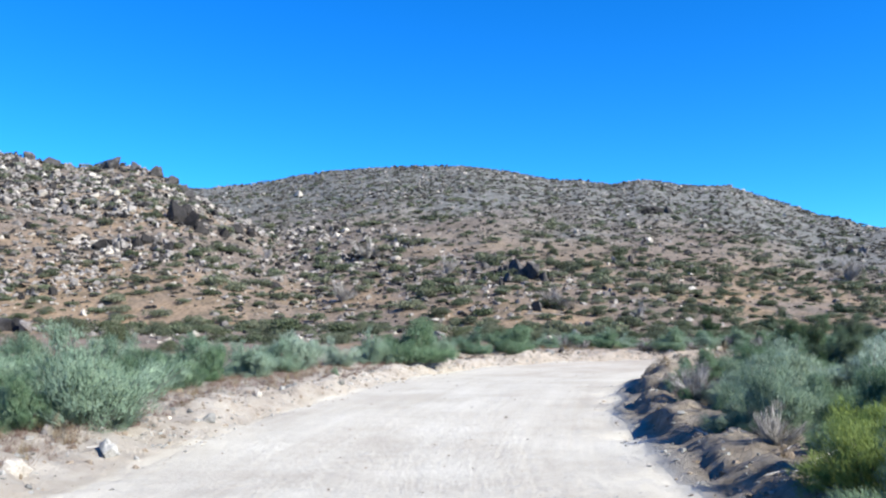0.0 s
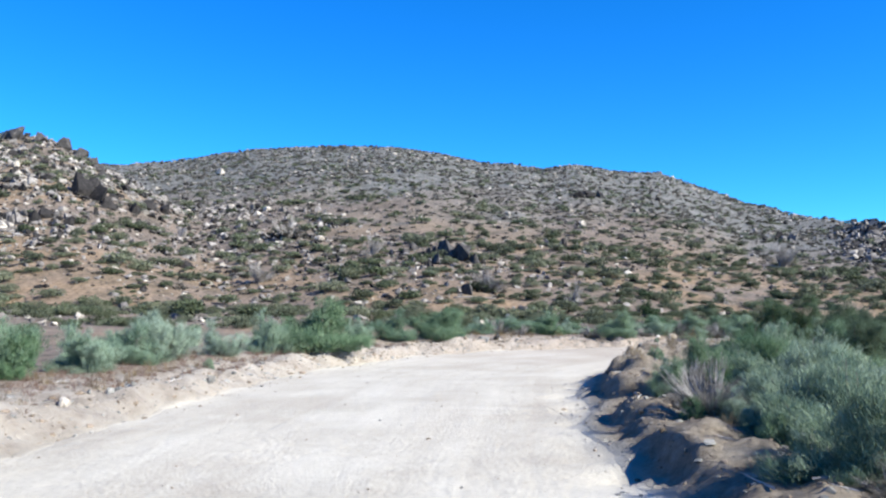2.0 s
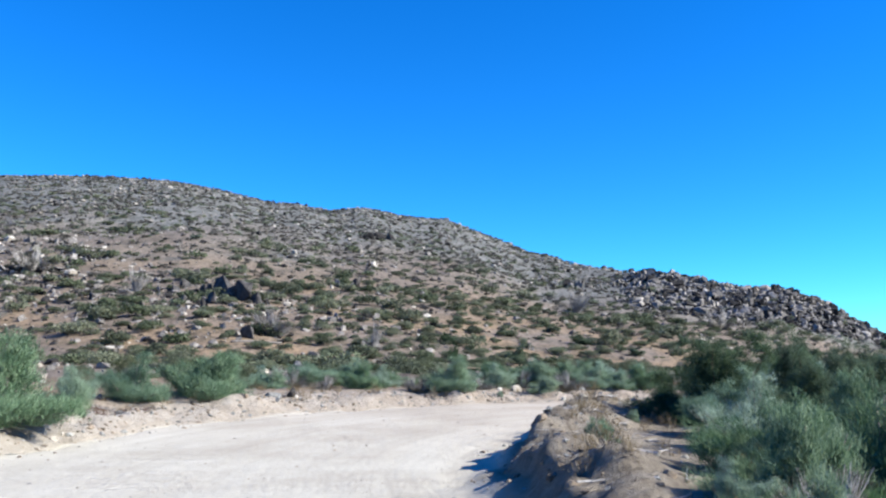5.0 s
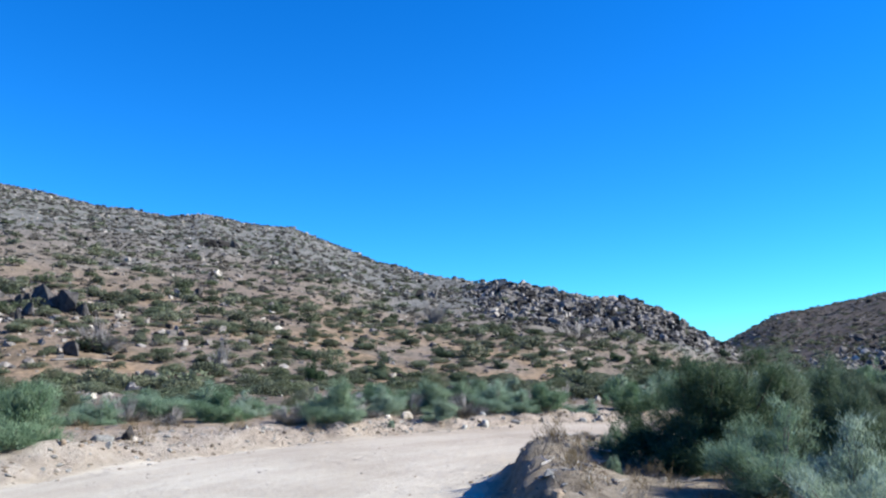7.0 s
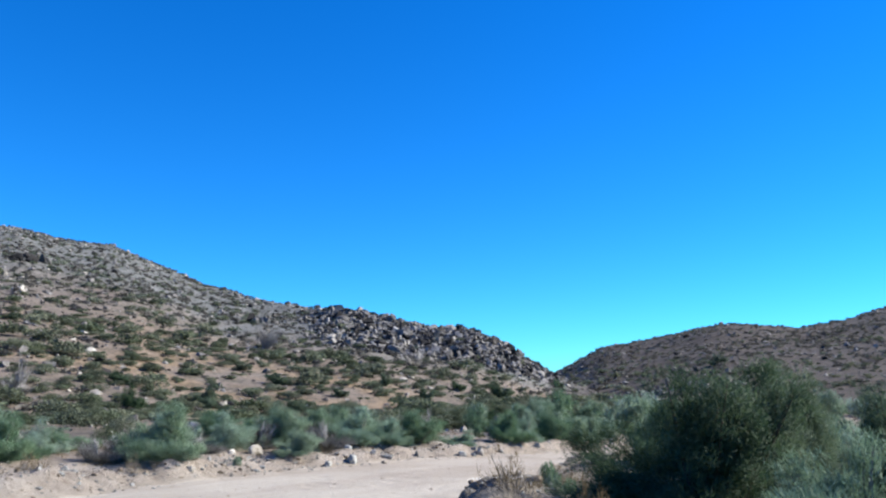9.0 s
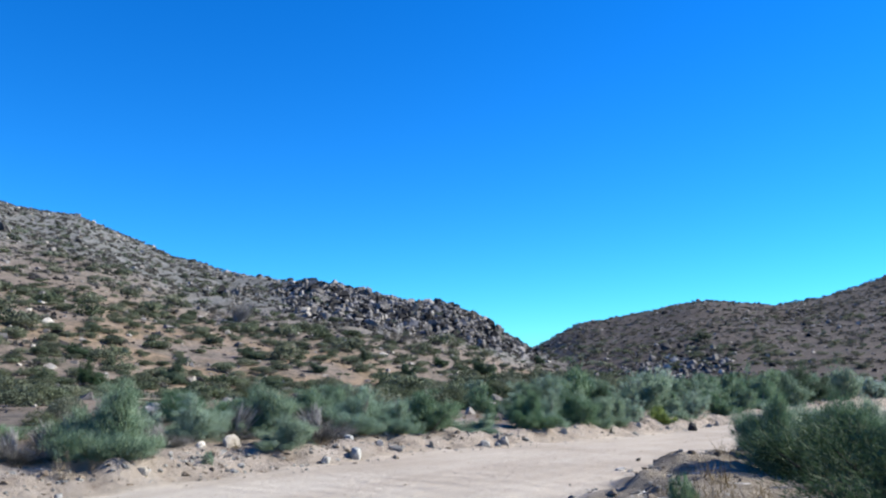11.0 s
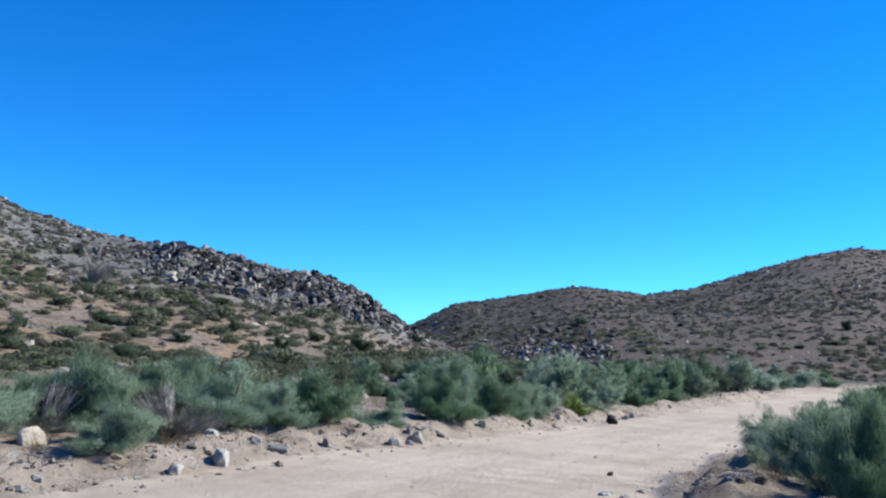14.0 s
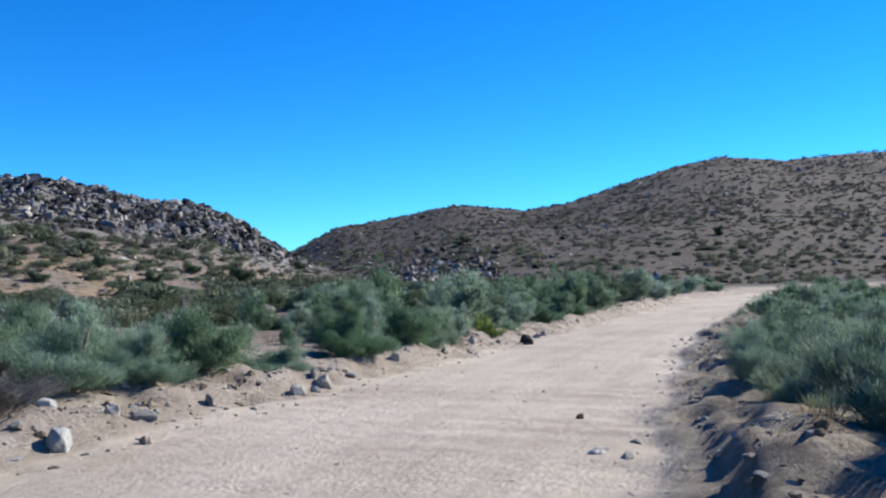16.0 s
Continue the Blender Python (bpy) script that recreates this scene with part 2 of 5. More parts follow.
def value_noise(x, y, seed):
    """Smooth noise from 0 to 1 on a unit lattice."""
    fx, fy = np.floor(x), np.floor(y)
    u, v = x - fx, y - fy
    u, v = u * u * u * (u * (u * 6 - 15) + 10), v * v * v * (v * (v * 6 - 15) + 10)
    a, b = hashed(fx, fy, seed), hashed(fx + 1, fy, seed)
    c, d = hashed(fx, fy + 1, seed), hashed(fx + 1, fy + 1, seed)
    return (a + (b - a) * u) * (1 - v) + (c + (d - c) * u) * v


def fbm(x, y, size, octaves, seed):
    """Layered noise about 0, from -1 to 1."""
    total, amp, norm = 0.0, 1.0, 0.0
    for n in range(octaves):
        total = total + amp * (value_noise(x / size + 17.3 * n, y / size - 9.1 * n, seed + n) * 2 - 1)
        norm, amp, size = norm + amp, amp * 0.5, size * 0.5
    return total / norm


def rise(v, a, b):
    s = np.clip((v - a) / (b - a), 0, 1)
    return s * s * (3 - 2 * s)


# Edges of the dirt road in plan, from where the shot begins to the far bend.
LEFT_EDGE = [(-3.9, -60), (-3.7, -10), (-3.7, 8), (-3.37, 12.5), (-2.3, 17.7), (-1.1, 23.4), (0.8, 27.1), (3.05, 29.7), (5.6, 31.2), (8.6, 32.5), (11.6, 33.2),
             (15.2, 33.9), (20, 35), (24.6, 36.1), (30, 36.8), (49, 38.9), (62, 39.4), (73, 37.6), (82, 32.5), (89, 24), (93, 10), (95, -10), (95, -60)]
RIGHT_EDGE = [(1.8, -60), (2.0, -10), (2.3, 5), (2.5, 8), (2.83, 11.8), (3.3, 15.5), (4.35, 19.8), (5.9, 22.9), (7.9, 25.7), (10.2, 27.5), (13.5, 29.0),
              (18.8, 30.4), (25.4, 31.9), (31, 33), (45, 34.6), (60, 35.2), (70, 33.6), (78, 29.5), (84.5, 22), (88.5, 9), (90.5, -10), (90.5, -60)]


def smooth_line(points, steps=4):
    p = np.array(points, float)
    out = []
    for i in range(len(p) - 1):
        a, b, c, d = p[max(i - 1, 0)], p[i], p[i + 1], p[min(i + 2, len(p) - 1)]
        for s in np.arange(steps) / steps:
            out.append(0.5 * (2 * b + (c - a) * s + (2 * a - 5 * b + 4 * c - d) * s**2 + (3 * b - a - 3 * c + d) * s**3))
    return np.array(out + [p[-1]])


LEFT_LINE, RIGHT_LINE = smooth_line(LEFT_EDGE), smooth_line(RIGHT_EDGE)


def beside(x, y, line):
    """Signed distance to a line in plan, positive on its left, and the length along it of the nearest point."""
    best, sign, along = np.full(x.shape, 1e9), np.ones(x.shape), np.zeros(x.shape)
    start = 0.0
    for (ax, ay), (bx, by) in zip(line[:-1], line[1:]):
        dx, dy = bx - ax, by - ay
        length = math.hypot(dx, dy)
        s = np.clip(((x - ax) * dx + (y - ay) * dy) / length**2, 0, 1)
        ex, ey = x - ax - s * dx, y - ay - s * dy
        d = np.hypot(ex, ey)
        near = d < best
        best = np.where(near, d, best)
        sign = np.where(near, np.where(dx * ey - dy * ex > 0, 1.0, -1.0), sign)
        along = np.where(near, start + s * length, along)
        start += length
    return best * sign, along


# Ridges round the bend: degrees clockwise from +y, distance, height, and the distance of the foot.
HUB = (4.0, 18.0)
MAIN_HILL = [(-60, 270, 42, 80), (-30, 262, 44, 60), (-17.8, 254, 45, 52), (-12.6, 242, 46.8, 48), (-9.2, 232, 48.2, 46), (-6.4, 224, 47.6, 44),
             (0.7, 205, 44.2, 41), (4, 201, 42, 41), (6.6, 199, 39.6, 42), (9, 197, 38.8, 42), (10.9, 196, 37.3, 42), (13.7, 199, 38.3, 42),
             (16.3, 201, 36.6, 43), (19.4, 204, 36.4, 44), (22.4, 200, 31.6, 46), (25.2, 194, 26.8, 48), (28.5, 167, 20.6, 50), (31.2, 146, 17.4, 52),
             (33.5, 130, 15.2, 54), (36.5, 120, 13.0, 58), (40, 121, 11.3, 66), (41.5, 121, 11.5, 70), (43.3, 121, 9.9, 76), (45.3, 122, 7.6, 84),
             (47.4, 122, 4.8, 95)]
HILL_TAIL = [(50.5, 122, 1.8, 100), (56, 122, 0.0, 100)]
SPUR = [(-75, 150, 30, 70), (-32.5, 147, 32, 55), (-28.5, 146, 30.4, 52), (-25.2, 145, 31.2, 50), (-23.1, 142, 29.8, 50), (-20.8, 137, 25.4, 50), (-17.9, 131, 21, 50),
        (-15.5, 127, 17.4, 50), (-12.5, 118, 12.5, 50), (-9, 108, 7.0, 50), (-5, 100, 0, 50)]
FAR_HILL = [(36, 180, 0, 130), (44, 182, 3.0, 130), (47.9, 184, 6.4, 120), (51.1, 187, 12.2, 105), (54.5, 192, 14.2, 92), (58.4, 197, 17, 80), (60.5, 201, 17.1, 78), (63.4, 207, 16.5, 78),
            (66.2, 212, 18.6, 78), (69.4, 219, 22.9, 82), (73, 226, 28, 88), (75.9, 231, 30.4, 92), (79.6, 239, 29.2, 94), (85, 245, 31, 97), (110, 260, 34, 125),
            (150, 330, 30, 120)]
LOW_HILLS = [(150, 330, 30, 120), (200, 420, 34, 150), (250, 430, 38, 150), (285, 330, 34, 110)]


def ridge(az, r, table, z0):
    t = np.array(table, float)
    r = np.asarray(r, float)
    R, Z, F = (np.interp(az, t[:, 0], t[:, n]) for n in (1, 2, 3))
    s = np.clip((r - F) / (R - F), 0, None)
    up = z0 + (Z - z0) * np.minimum(s, 1) ** 1.1
    return np.where(s <= 1, up, np.maximum(Z - (r - R) * 0.22, -3)), s


def land(x, y, rough=True):
    """Height of the ground, and how far it is road, verge and hillside, at places in plan."""
    x, y = np.asarray(x, float), np.asarray(y, float)
    left, along = beside(x, y, LEFT_LINE)
    right, _ = beside(x, y, RIGHT_LINE)
    right = -right
    out = np.maximum(left, right)                      # metres outside the road
    road_z = 0.02 + 0.17 * rise(y, 9, 18) * (1 - rise(x, 14, 28)) + 0.18 * rise(y, 22, 32) * (1 - rise(x, 12, 25))
    dx, dy = x - HUB[0], y - HUB[1]
    az, r = np.degrees(np.arctan2(dx, dy)), np.hypot(dx, dy)
    plain = 0.38 + road_z + 0.9 * rise(out, 4, 45) * rise(left, 0, 5) + 0.14 * fbm(x, y, 9.0, 3, 5)
    plain = np.where(right > left, 0.2 + road_z + 0.12 * fbm(x, y, 7.0, 3, 6) + 0.5 * rise(right, 10, 60), plain)
    hills, part = plain, np.zeros_like(x)
    az_low = np.where(az < 0, az + 360, az)
    for table, ang in ((MAIN_HILL + HILL_TAIL, az), (SPUR, az), (FAR_HILL, az), (LOW_HILLS, az_low)):
        t = np.array(table)
        inside = (ang >= t[0, 0]) & (ang <= t[-1, 0])
        h, s = ridge(ang, r, table, plain)
        bump = np.clip(s, 0, 1.0)
        if rough:
            h = h + bump * (1.0 - 0.75 * np.exp(-((s - 1) / 0.12) ** 2)) * (1.6 * fbm(x, y, 30.0, 3, 31) - 1.1 * np.abs(fbm(x, y, 22.0, 2, 35)) + 0.7 * fbm(x, y, 7.0, 3, 41) + 0.3)
        h = np.where(inside & (s > 0), h, -9)
        part = np.where(h > hills, bump * (0.3 if table is SPUR else 1.0), part)
        hills = np.maximum(hills, h)
    far_plain = rise(r, 300, 700)
    z = hills
    # the cut bank on the left and the graded berm on the right
    lump = fbm(x, y, 0.8, 4, 11)
    ragged = 0.22 * fbm(x, y, 1.6, 2, 12)
    bank_h = 0.30 + 0.08 * fbm(x, y, 3.0, 2, 13)
    dl = left + ragged
    bank = road_z + bank_h * rise(dl, -0.1, 0.55) * 0.75 + (z - road_z - 0.75 * bank_h) * rise(dl, 0.6, 2.6)
    bank = bank + (0.16 * lump + 0.10 * fbm(x, y, 0.35, 2, 16)) * np.exp(-((dl - 0.6) / 0.7) ** 2)
    dr = right + 0.8 * ragged
    tall = (0.21 + 0.22 * rise(y, 14, 23) * (1 - rise(x, 8, 11.5)) + 0.14 * fbm(x, y, 1.7, 3, 14)) * (1 - 0.6 * rise(x, 16, 24)) * (1 - rise(x, 45, 60))
    crest = np.where(dr < 0.42, 0.25 * rise(dr, -0.4, 0.1) + 0.75 * rise(dr, 0.10, 0.36), 1 - rise(dr, 0.55, 1.9))
    berm = road_z + (z - road_z) * rise(dr, 0.1, 1.8) + tall * crest + (0.16 * lump + 0.15 * fbm(x, y, 0.4, 3, 15)) * np.exp(-((dr - 0.55) / 0.8) ** 2)
    z = np.where(left >= right, bank, berm)
    on_road = 1 - rise(np.maximum(dl, dr), -0.25, 0.15)
    tracks = 0.5 * fbm(x, y, 1.5, 2, 21)
    wash = (0.002 + 0.004 * rise(x, 9, 13)) * np.sin(along * 11.0 + 3 * fbm(x, y, 3.0, 2, 23)) * (0.5 + 0.5 * fbm(x, y, 4.0, 2, 24))
    z = z + on_road * (0.02 * tracks + wash)
    verge = np.exp(-(np.clip(np.maximum(dl, dr) - 0.7, 0, None) / 1.3) ** 2) * (1 - on_road)
    z = z * (1 - far_plain * 0.2)
    berm_side = np.where(right > left, rise(dr, -0.2, 0.15) * (1 - rise(dr, 2.0, 3.2)), 0.0)
    # where the far hill takes brown soil with its shade painted in
    shaded_red_earth = rise(az, 46, 51) * (1 - rise(az, 120, 150)) * rise(r, 55, 80)
    return z, on_road, verge, part, out, berm_side, shaded_red_earth


def ground_z(x, y):
    return float(land(np.array([x]), np.array([y]))[0][0])

# ---- the ground, one sheet to the horizon, with the road in it ----
def spread(lo, hi, step, grow, most, reach, far):
    """Coordinates, close together from lo to hi, ever wider apart outside."""
    mid = list(np.arange(lo, hi + step / 2, step))
    sides = []
    for end, way in ((lo, -1), (hi, 1)):
        v, d, side = end, step, []
        while abs(v) < far:
            d = min(d * grow, most) if abs(v) < reach else d * 1.25
            v += way * d
            side.append(v)
        sides.append(side)
    return np.array(sides[0][::-1] + mid + sides[1])


def mesh_from(name, verts, faces, smooth=True):
    """A mesh from arrays: places, and faces of three or four corners."""
    me = bpy.data.meshes.new(name)
    k = faces.shape[1]
    me.vertices.add(len(verts))
    me.vertices.foreach_set("co", np.ascontiguousarray(verts, dtype=np.float32).ravel())
    me.loops.add(faces.size)
    me.loops.foreach_set("vertex_index", np.ascontiguousarray(faces, dtype=np.int32).ravel())
    me.polygons.add(len(faces))
    me.polygons.foreach_set("loop_start", np.arange(0, faces.size, k, dtype=np.int32))
    me.update(calc_edges=True)
    me.polygons.foreach_set("use_smooth", np.full(len(faces), smooth))
    return me


def build_ground():
    xs = spread(-8.0, 32.0, 0.095, 1.05, 2.8, 235, 3200)
    ys = spread(0.0, 39.0, 0.095, 1.05, 2.8, 235, 3200)
    X, Y = np.meshgrid(xs, ys)
    x, y = X.ravel(), Y.ravel()
    z, road, verge, hill, _, berm, red = land(x, y)
    side, along = beside(x, y, LEFT_LINE)
    lane = np.stack([along * 0.12, side * 1.1, np.zeros_like(side)], 1)
    nx, ny = len(xs), len(ys)
    i = (np.arange(ny - 1)[:, None] * nx + np.arange(nx - 1)[None]).ravel()
    quads = np.stack([i, i + 1, i + nx + 1, i + nx], 1)
    verts = np.stack([x, y, z], 1)
    is_road = road[quads].mean(1) > 0.5
    made = []
    for name, keep in (("road", is_road), ("ground", ~is_road)):
        used, index = np.unique(quads[keep], return_inverse=True)
        me = mesh_from(name, verts[used], index.reshape(-1, 4))
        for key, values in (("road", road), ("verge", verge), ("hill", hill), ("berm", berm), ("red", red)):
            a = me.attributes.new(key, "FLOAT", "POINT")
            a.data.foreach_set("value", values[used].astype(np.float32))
        a = me.attributes.new("lane", "FLOAT_VECTOR", "POINT")
        a.data.foreach_set("vector", lane[used].astype(np.float32).ravel())
        me.materials.append(SOIL)
        made.append(new(name, me))
    tagged(made[0], "pale packed dirt road curving to the right, washboarded", "road", kind="structure")
    tagged(made[1], "sandy desert ground rising into brushy, stony hills", "ground", kind="structure")


build_ground()

# ---- kinds of rocks and plants ----
def part(name, me, mat, parent, label=""):
    """One mesh object under a thing."""
    if not me.materials:
        me.materials.append(mat)
    ob = new(name, me)
    ob.parent = parent
    return tagged(ob, label)


def set_down(x, y, sink=0.0, turn=0.0, size=(1, 1, 1), tilt=(0, 0)):
    return Matrix.LocRotScale((x, y, ground_z(x, y) - sink), Euler((radians(tilt[0]), radians(tilt[1]), radians(turn))), size)


def rock_mesh(seed, corners=16, flat=0.75, fine=0):
    """An angular boulder about 1 m across, its base near z = 0. fine: rounds of refining with rough faces and softened edges."""
    rnd = random.Random(seed)
    bm = bmesh.new()
    for _ in range(corners):
        v = Vector((rnd.gauss(0, 1), rnd.gauss(0, 1), rnd.gauss(0, 1))).normalized()
        v *= rnd.uniform(0.85, 1.1)
        bm.verts.new((v.x * 0.5, v.y * 0.5 * rnd.uniform(0.85, 1), v.z * 0.5 * flat + 0.22 * flat))
    hull = bmesh.ops.convex_hull(bm, input=bm.verts[:])
    for v in [v for v in bm.verts if not v.link_faces]:
        bm.verts.remove(v)
    if fine:
        bmesh.ops.bevel(bm, geom=bm.edges[:], offset=0.02, segments=1, profile=0.5, affect="EDGES")
        bmesh.ops.triangulate(bm, faces=bm.faces[:])
        for n in range(fine):
            bmesh.ops.subdivide_edges(bm, edges=bm.edges[:], cuts=1, use_grid_fill=True)
        bm.normal_update()
        for v in bm.verts:
            v.co += v.normal * (0.045 * noise.fractal(v.co * 3.1 + Vector((seed, 0, 0)), 1.0, 2.0, 4))
    bm.normal_update()
    me = bpy.data.meshes.new("rock")
    bm.to_mesh(me)
    bm.free()
    for p in me.polygons:
        p.use_smooth = False
    return me


def rock_pile(seed, count=5):
    """A jagged, cracked block about 1 m across: split pieces leaning on one another, in one mesh."""
    rnd = random.Random(seed)
    vs, fs, at = [], [], 0
    for n in range(count):
        me = rock_mesh(seed * 31 + n, 9 + n % 4, 0.95, fine=1)
        v, f = arrays(me)
        size = 0.85 if n == 0 else rnd.uniform(0.5, 0.75)
        turn = Euler((rnd.uniform(-0.5, 0.5), rnd.uniform(-0.5, 0.5), rnd.uniform(0, 6.28))).to_matrix()
        off = np.array((0, 0, 0.08)) if n == 0 else np.array((rnd.uniform(-0.26, 0.26), rnd.uniform(-0.26, 0.26), rnd.uniform(-0.12, 0.10)))
        vs.append((v * (size * rnd.uniform(0.7, 1.0), size, size * rnd.uniform(0.7, 1.0))) @ np.array(turn).T + off)
        fs.append(f + at)
        at += len(v)
    return mesh_from("rock", np.concatenate(vs), np.concatenate(fs), False)


def blades(points, ways, lengths, widths, rng, droop=0.15, face=None):
    """Narrow pointed blades, as arrays of places and faces. face: where their flat sides look, more or less."""
    n = len(points)
    side = np.cross(ways, rng.normal(size=(n, 3)) if face is None else face + rng.normal(0, 0.35, (n, 3)))
    side /= np.linalg.norm(side, axis=1, keepdims=True) + 1e-9
    tip = points + ways * lengths[:, None] + rng.normal(size=(n, 3)) * (lengths * droop)[:, None]
    w = widths[:, None] * 0.5
    v = np.stack([points - side * w, points + side * w, tip], 1).reshape(-1, 3)
    return v, np.arange(3 * n).reshape(-1, 3)


def tubes(paths, radii):
    """Thin three-sided stems along broken lines, as arrays."""
    vs, fs, at = [], [], 0
    for line, rad in zip(paths, radii):
        k = len(line)
        for j, p in enumerate(line):
            d = line[min(j + 1, k - 1)] - line[max(j - 1, 0)]
            d = d / (np.linalg.norm(d) + 1e-9)
            a = np.cross(d, (0.31, 0.87, 0.38))
            a = a / (np.linalg.norm(a) + 1e-9)
            b = np.cross(d, a)
            r = rad * (1 - 0.8 * j / (k - 1))
            for q in range(3):
                an = q * 2.0944
                vs.append(p + r * (math.cos(an) * a + math.sin(an) * b))
        for j in range(k - 1):
            for q in range(3):
                a0, a1 = at + 3 * j + q, at + 3 * j + (q + 1) % 3
                fs.append((a0, a1, a1 + 3, a0 + 3))
        at += 3 * k
    return np.array(vs), np.array(fs)


def round_normals(v, centre, rng, rough=0.35, tuft=None):
    """For loose triangles: their corners turned to face outwards, and normals that follow the round of the plant (and of each tuft)."""
    t = v.reshape(-1, 3, 3)
    mid = t.mean(1)
    way = mid - centre
    way /= np.linalg.norm(way, axis=1, keepdims=True) + 1e-9
    if tuft is not None:
        w = mid - tuft
        way = way + 0.9 * w / (np.linalg.norm(w, axis=1, keepdims=True) + 1e-9)
    way = way + rng.normal(0, rough, way.shape)
    way /= np.linalg.norm(way, axis=1, keepdims=True) + 1e-9
    face = np.cross(t[:, 1] - t[:, 0], t[:, 2] - t[:, 0])
    face /= np.linalg.norm(face, axis=1, keepdims=True) + 1e-9
    back = (face * way).sum(1) < 0
    t[back] = t[back][:, ::-1]
    face[back] *= -1
    way = face + 0.2 * way
    way /= np.linalg.norm(way, axis=1, keepdims=True) + 1e-9
    return t.reshape(-1, 3), np.repeat(way, 3, 0)


def set_normals(me, normals):
    """Shading normals, corner by corner of the loose triangles."""
    me.polygons.foreach_set("use_smooth", np.full(len(me.polygons), True))
    a = me.attributes.new("custom_normal", "FLOAT_VECTOR", "POINT")
    a.data.foreach_set("vector", np.ascontiguousarray(normals, dtype=np.float32).ravel())


def bush_shape(seed, stems, tufts, per_tuft, blade, width, upright, hollow=0.45, skirt=0.12, knot=0.026, loose=0.24, even=0.0, plumes=0, spread=0.1):
    """A bush 1 m wide and 1 m high: bent stems from the root, and tufts of blades at their outer ends that make an uneven dome,
    or, with plumes, as many separate limbs that each bear a feathery plume."""
    rng = np.random.default_rng(seed)
    lobes = rng.uniform(0.62 + 0.3 * even, 1.14, 9)
    humps = rng.uniform(0.66 + 0.25 * even, 1.12, (9, 3))
    paths, radii, tips, tip_ways = [], [], [], []

    def outer(az, el):
        k = (az / (2 * np.pi) * 9) % 9
        a, b = int(k) % 9, (int(k) + 1) % 9
        s = lobes[a] + (lobes[b] - lobes[a]) * (k - int(k))
        s *= humps[a, min(2, int(el / 0.53))]
        return np.array([0.5 * s * math.cos(az) * math.cos(el), 0.5 * s * math.sin(az) * math.cos(el), 0.93 * (0.55 + 0.45 * s) * math.sin(el) + skirt])

    limbs = []
    for n in range(plumes):
        az, el = 2.39996 * n + rng.uniform(-0.5, 0.5), math.asin((0.06 + 0.94 * ((n * 0.618034 + rng.uniform(0, 0.2)) % 1.0)) ** 0.85)
        limbs.append((outer(az, el) * rng.uniform(0.74, 1.16), rng.uniform(0.7, 1.35), rng.uniform(1.1, 1.7)))

    def along(k, s):
        end, _, lift = limbs[k]
        return np.array([end[0] * s, end[1] * s, end[2] * s**lift])

    for n in range(stems if plumes else 0):
        k = n % plumes
        jog = rng.normal(0, 0.35 * spread, 3) * (n >= plumes)
        paths.append(np.array([along(k, s) + jog * s + rng.normal(0, 0.008, 3) - (0, 0, 0.03 * (s == 0)) for s in (0, 0.25, 0.5, 0.75, rng.uniform(0.9, 1.04))]))
        radii.append(rng.uniform(0.006, 0.014))
    for n in range(tufts if plumes else 0):
        k = rng.integers(plumes)
        s = 1 - 0.60 * rng.uniform(0, 1) ** 1.5
        reach = spread * limbs[k][1] * (1.2 - 0.85 * s)
        p = along(k, s) + rng.normal(0, reach, 3) * (1, 1, 0.8)
        w = along(k, min(1.0, s + 0.1)) - along(k, s - 0.1) + (p - along(k, s)) * 0.8
        p[2] = abs(p[2]) + 0.015
        tips.append(p)
        tip_ways.append(w / np.linalg.norm(w) * (1 - upright) + np.array([0, 0, upright]))
    for n in range(0 if plumes else stems):
        az, el = rng.uniform(0, 2 * np.pi), math.asin(rng.uniform(0.02, 1.0) ** 0.85)
        end = outer(az, el) * rng.uniform(0.82, 1.0)
        root = np.array([rng.normal(0, 0.045), rng.normal(0, 0.045), -0.03])
        knee = root * 0.5 + end * 0.5 + np.array([0, 0, -0.08]) + rng.normal(0, 0.03, 3)
        paths.append(np.array([root, root * 0.7 + knee * 0.3 + rng.normal(0, 0.015, 3), knee, end * 0.75 + knee * 0.25 + rng.normal(0, 0.02, 3), end]))
        radii.append(rng.uniform(0.006, 0.014))
    for n in range(0 if plumes else tufts):
        az, el = rng.uniform(0, 2 * np.pi), math.asin(rng.uniform(0.0, 1.0) ** 0.8)
        depth = 1 - hollow * rng.uniform(0, 1) ** 1.8
        p = outer(az, el) * depth
        tips.append(p)
        w = p - np.array([0, 0, 0.1])
        w = w / np.linalg.norm(w) * (1 - upright) + np.array([0, 0, upright])
        tip_ways.append(w)
    tips, tip_ways = np.array(tips), np.array(tip_ways)
    p = np.repeat(tips, per_tuft, 0) + rng.normal(0, knot, (tufts * per_tuft, 3)) * (1, 1, 1.5)
    w = np.repeat(tip_ways, per_tuft, 0) + rng.normal(0, loose, (tufts * per_tuft, 3))
    w /= np.linalg.norm(w, axis=1, keepdims=True)
    size = rng.uniform(0.65, 1.25, len(p)) * np.repeat(rng.uniform(0.8, 1.2, tufts), per_tuft)
    p = p - w * (blade * size * 0.5)[:, None]
    p[:, 2] = np.maximum(p[:, 2], 0.0)
    out = p * (1, 1, 0.55) + (0, 0, 0.1)
    out /= np.linalg.norm(out, axis=1, keepdims=True) + 1e-9
    v, f = blades(p, w, blade * size, width * rng.uniform(0.7, 1.3, len(p)), rng, face=out)
    core = tips * (0.72, 0.72, 0.60) + (0, 0, 0.06)
    v, normals = round_normals(v, np.array((0, 0, 0.22)), rng, 0.30, np.repeat(core, per_tuft, 0))
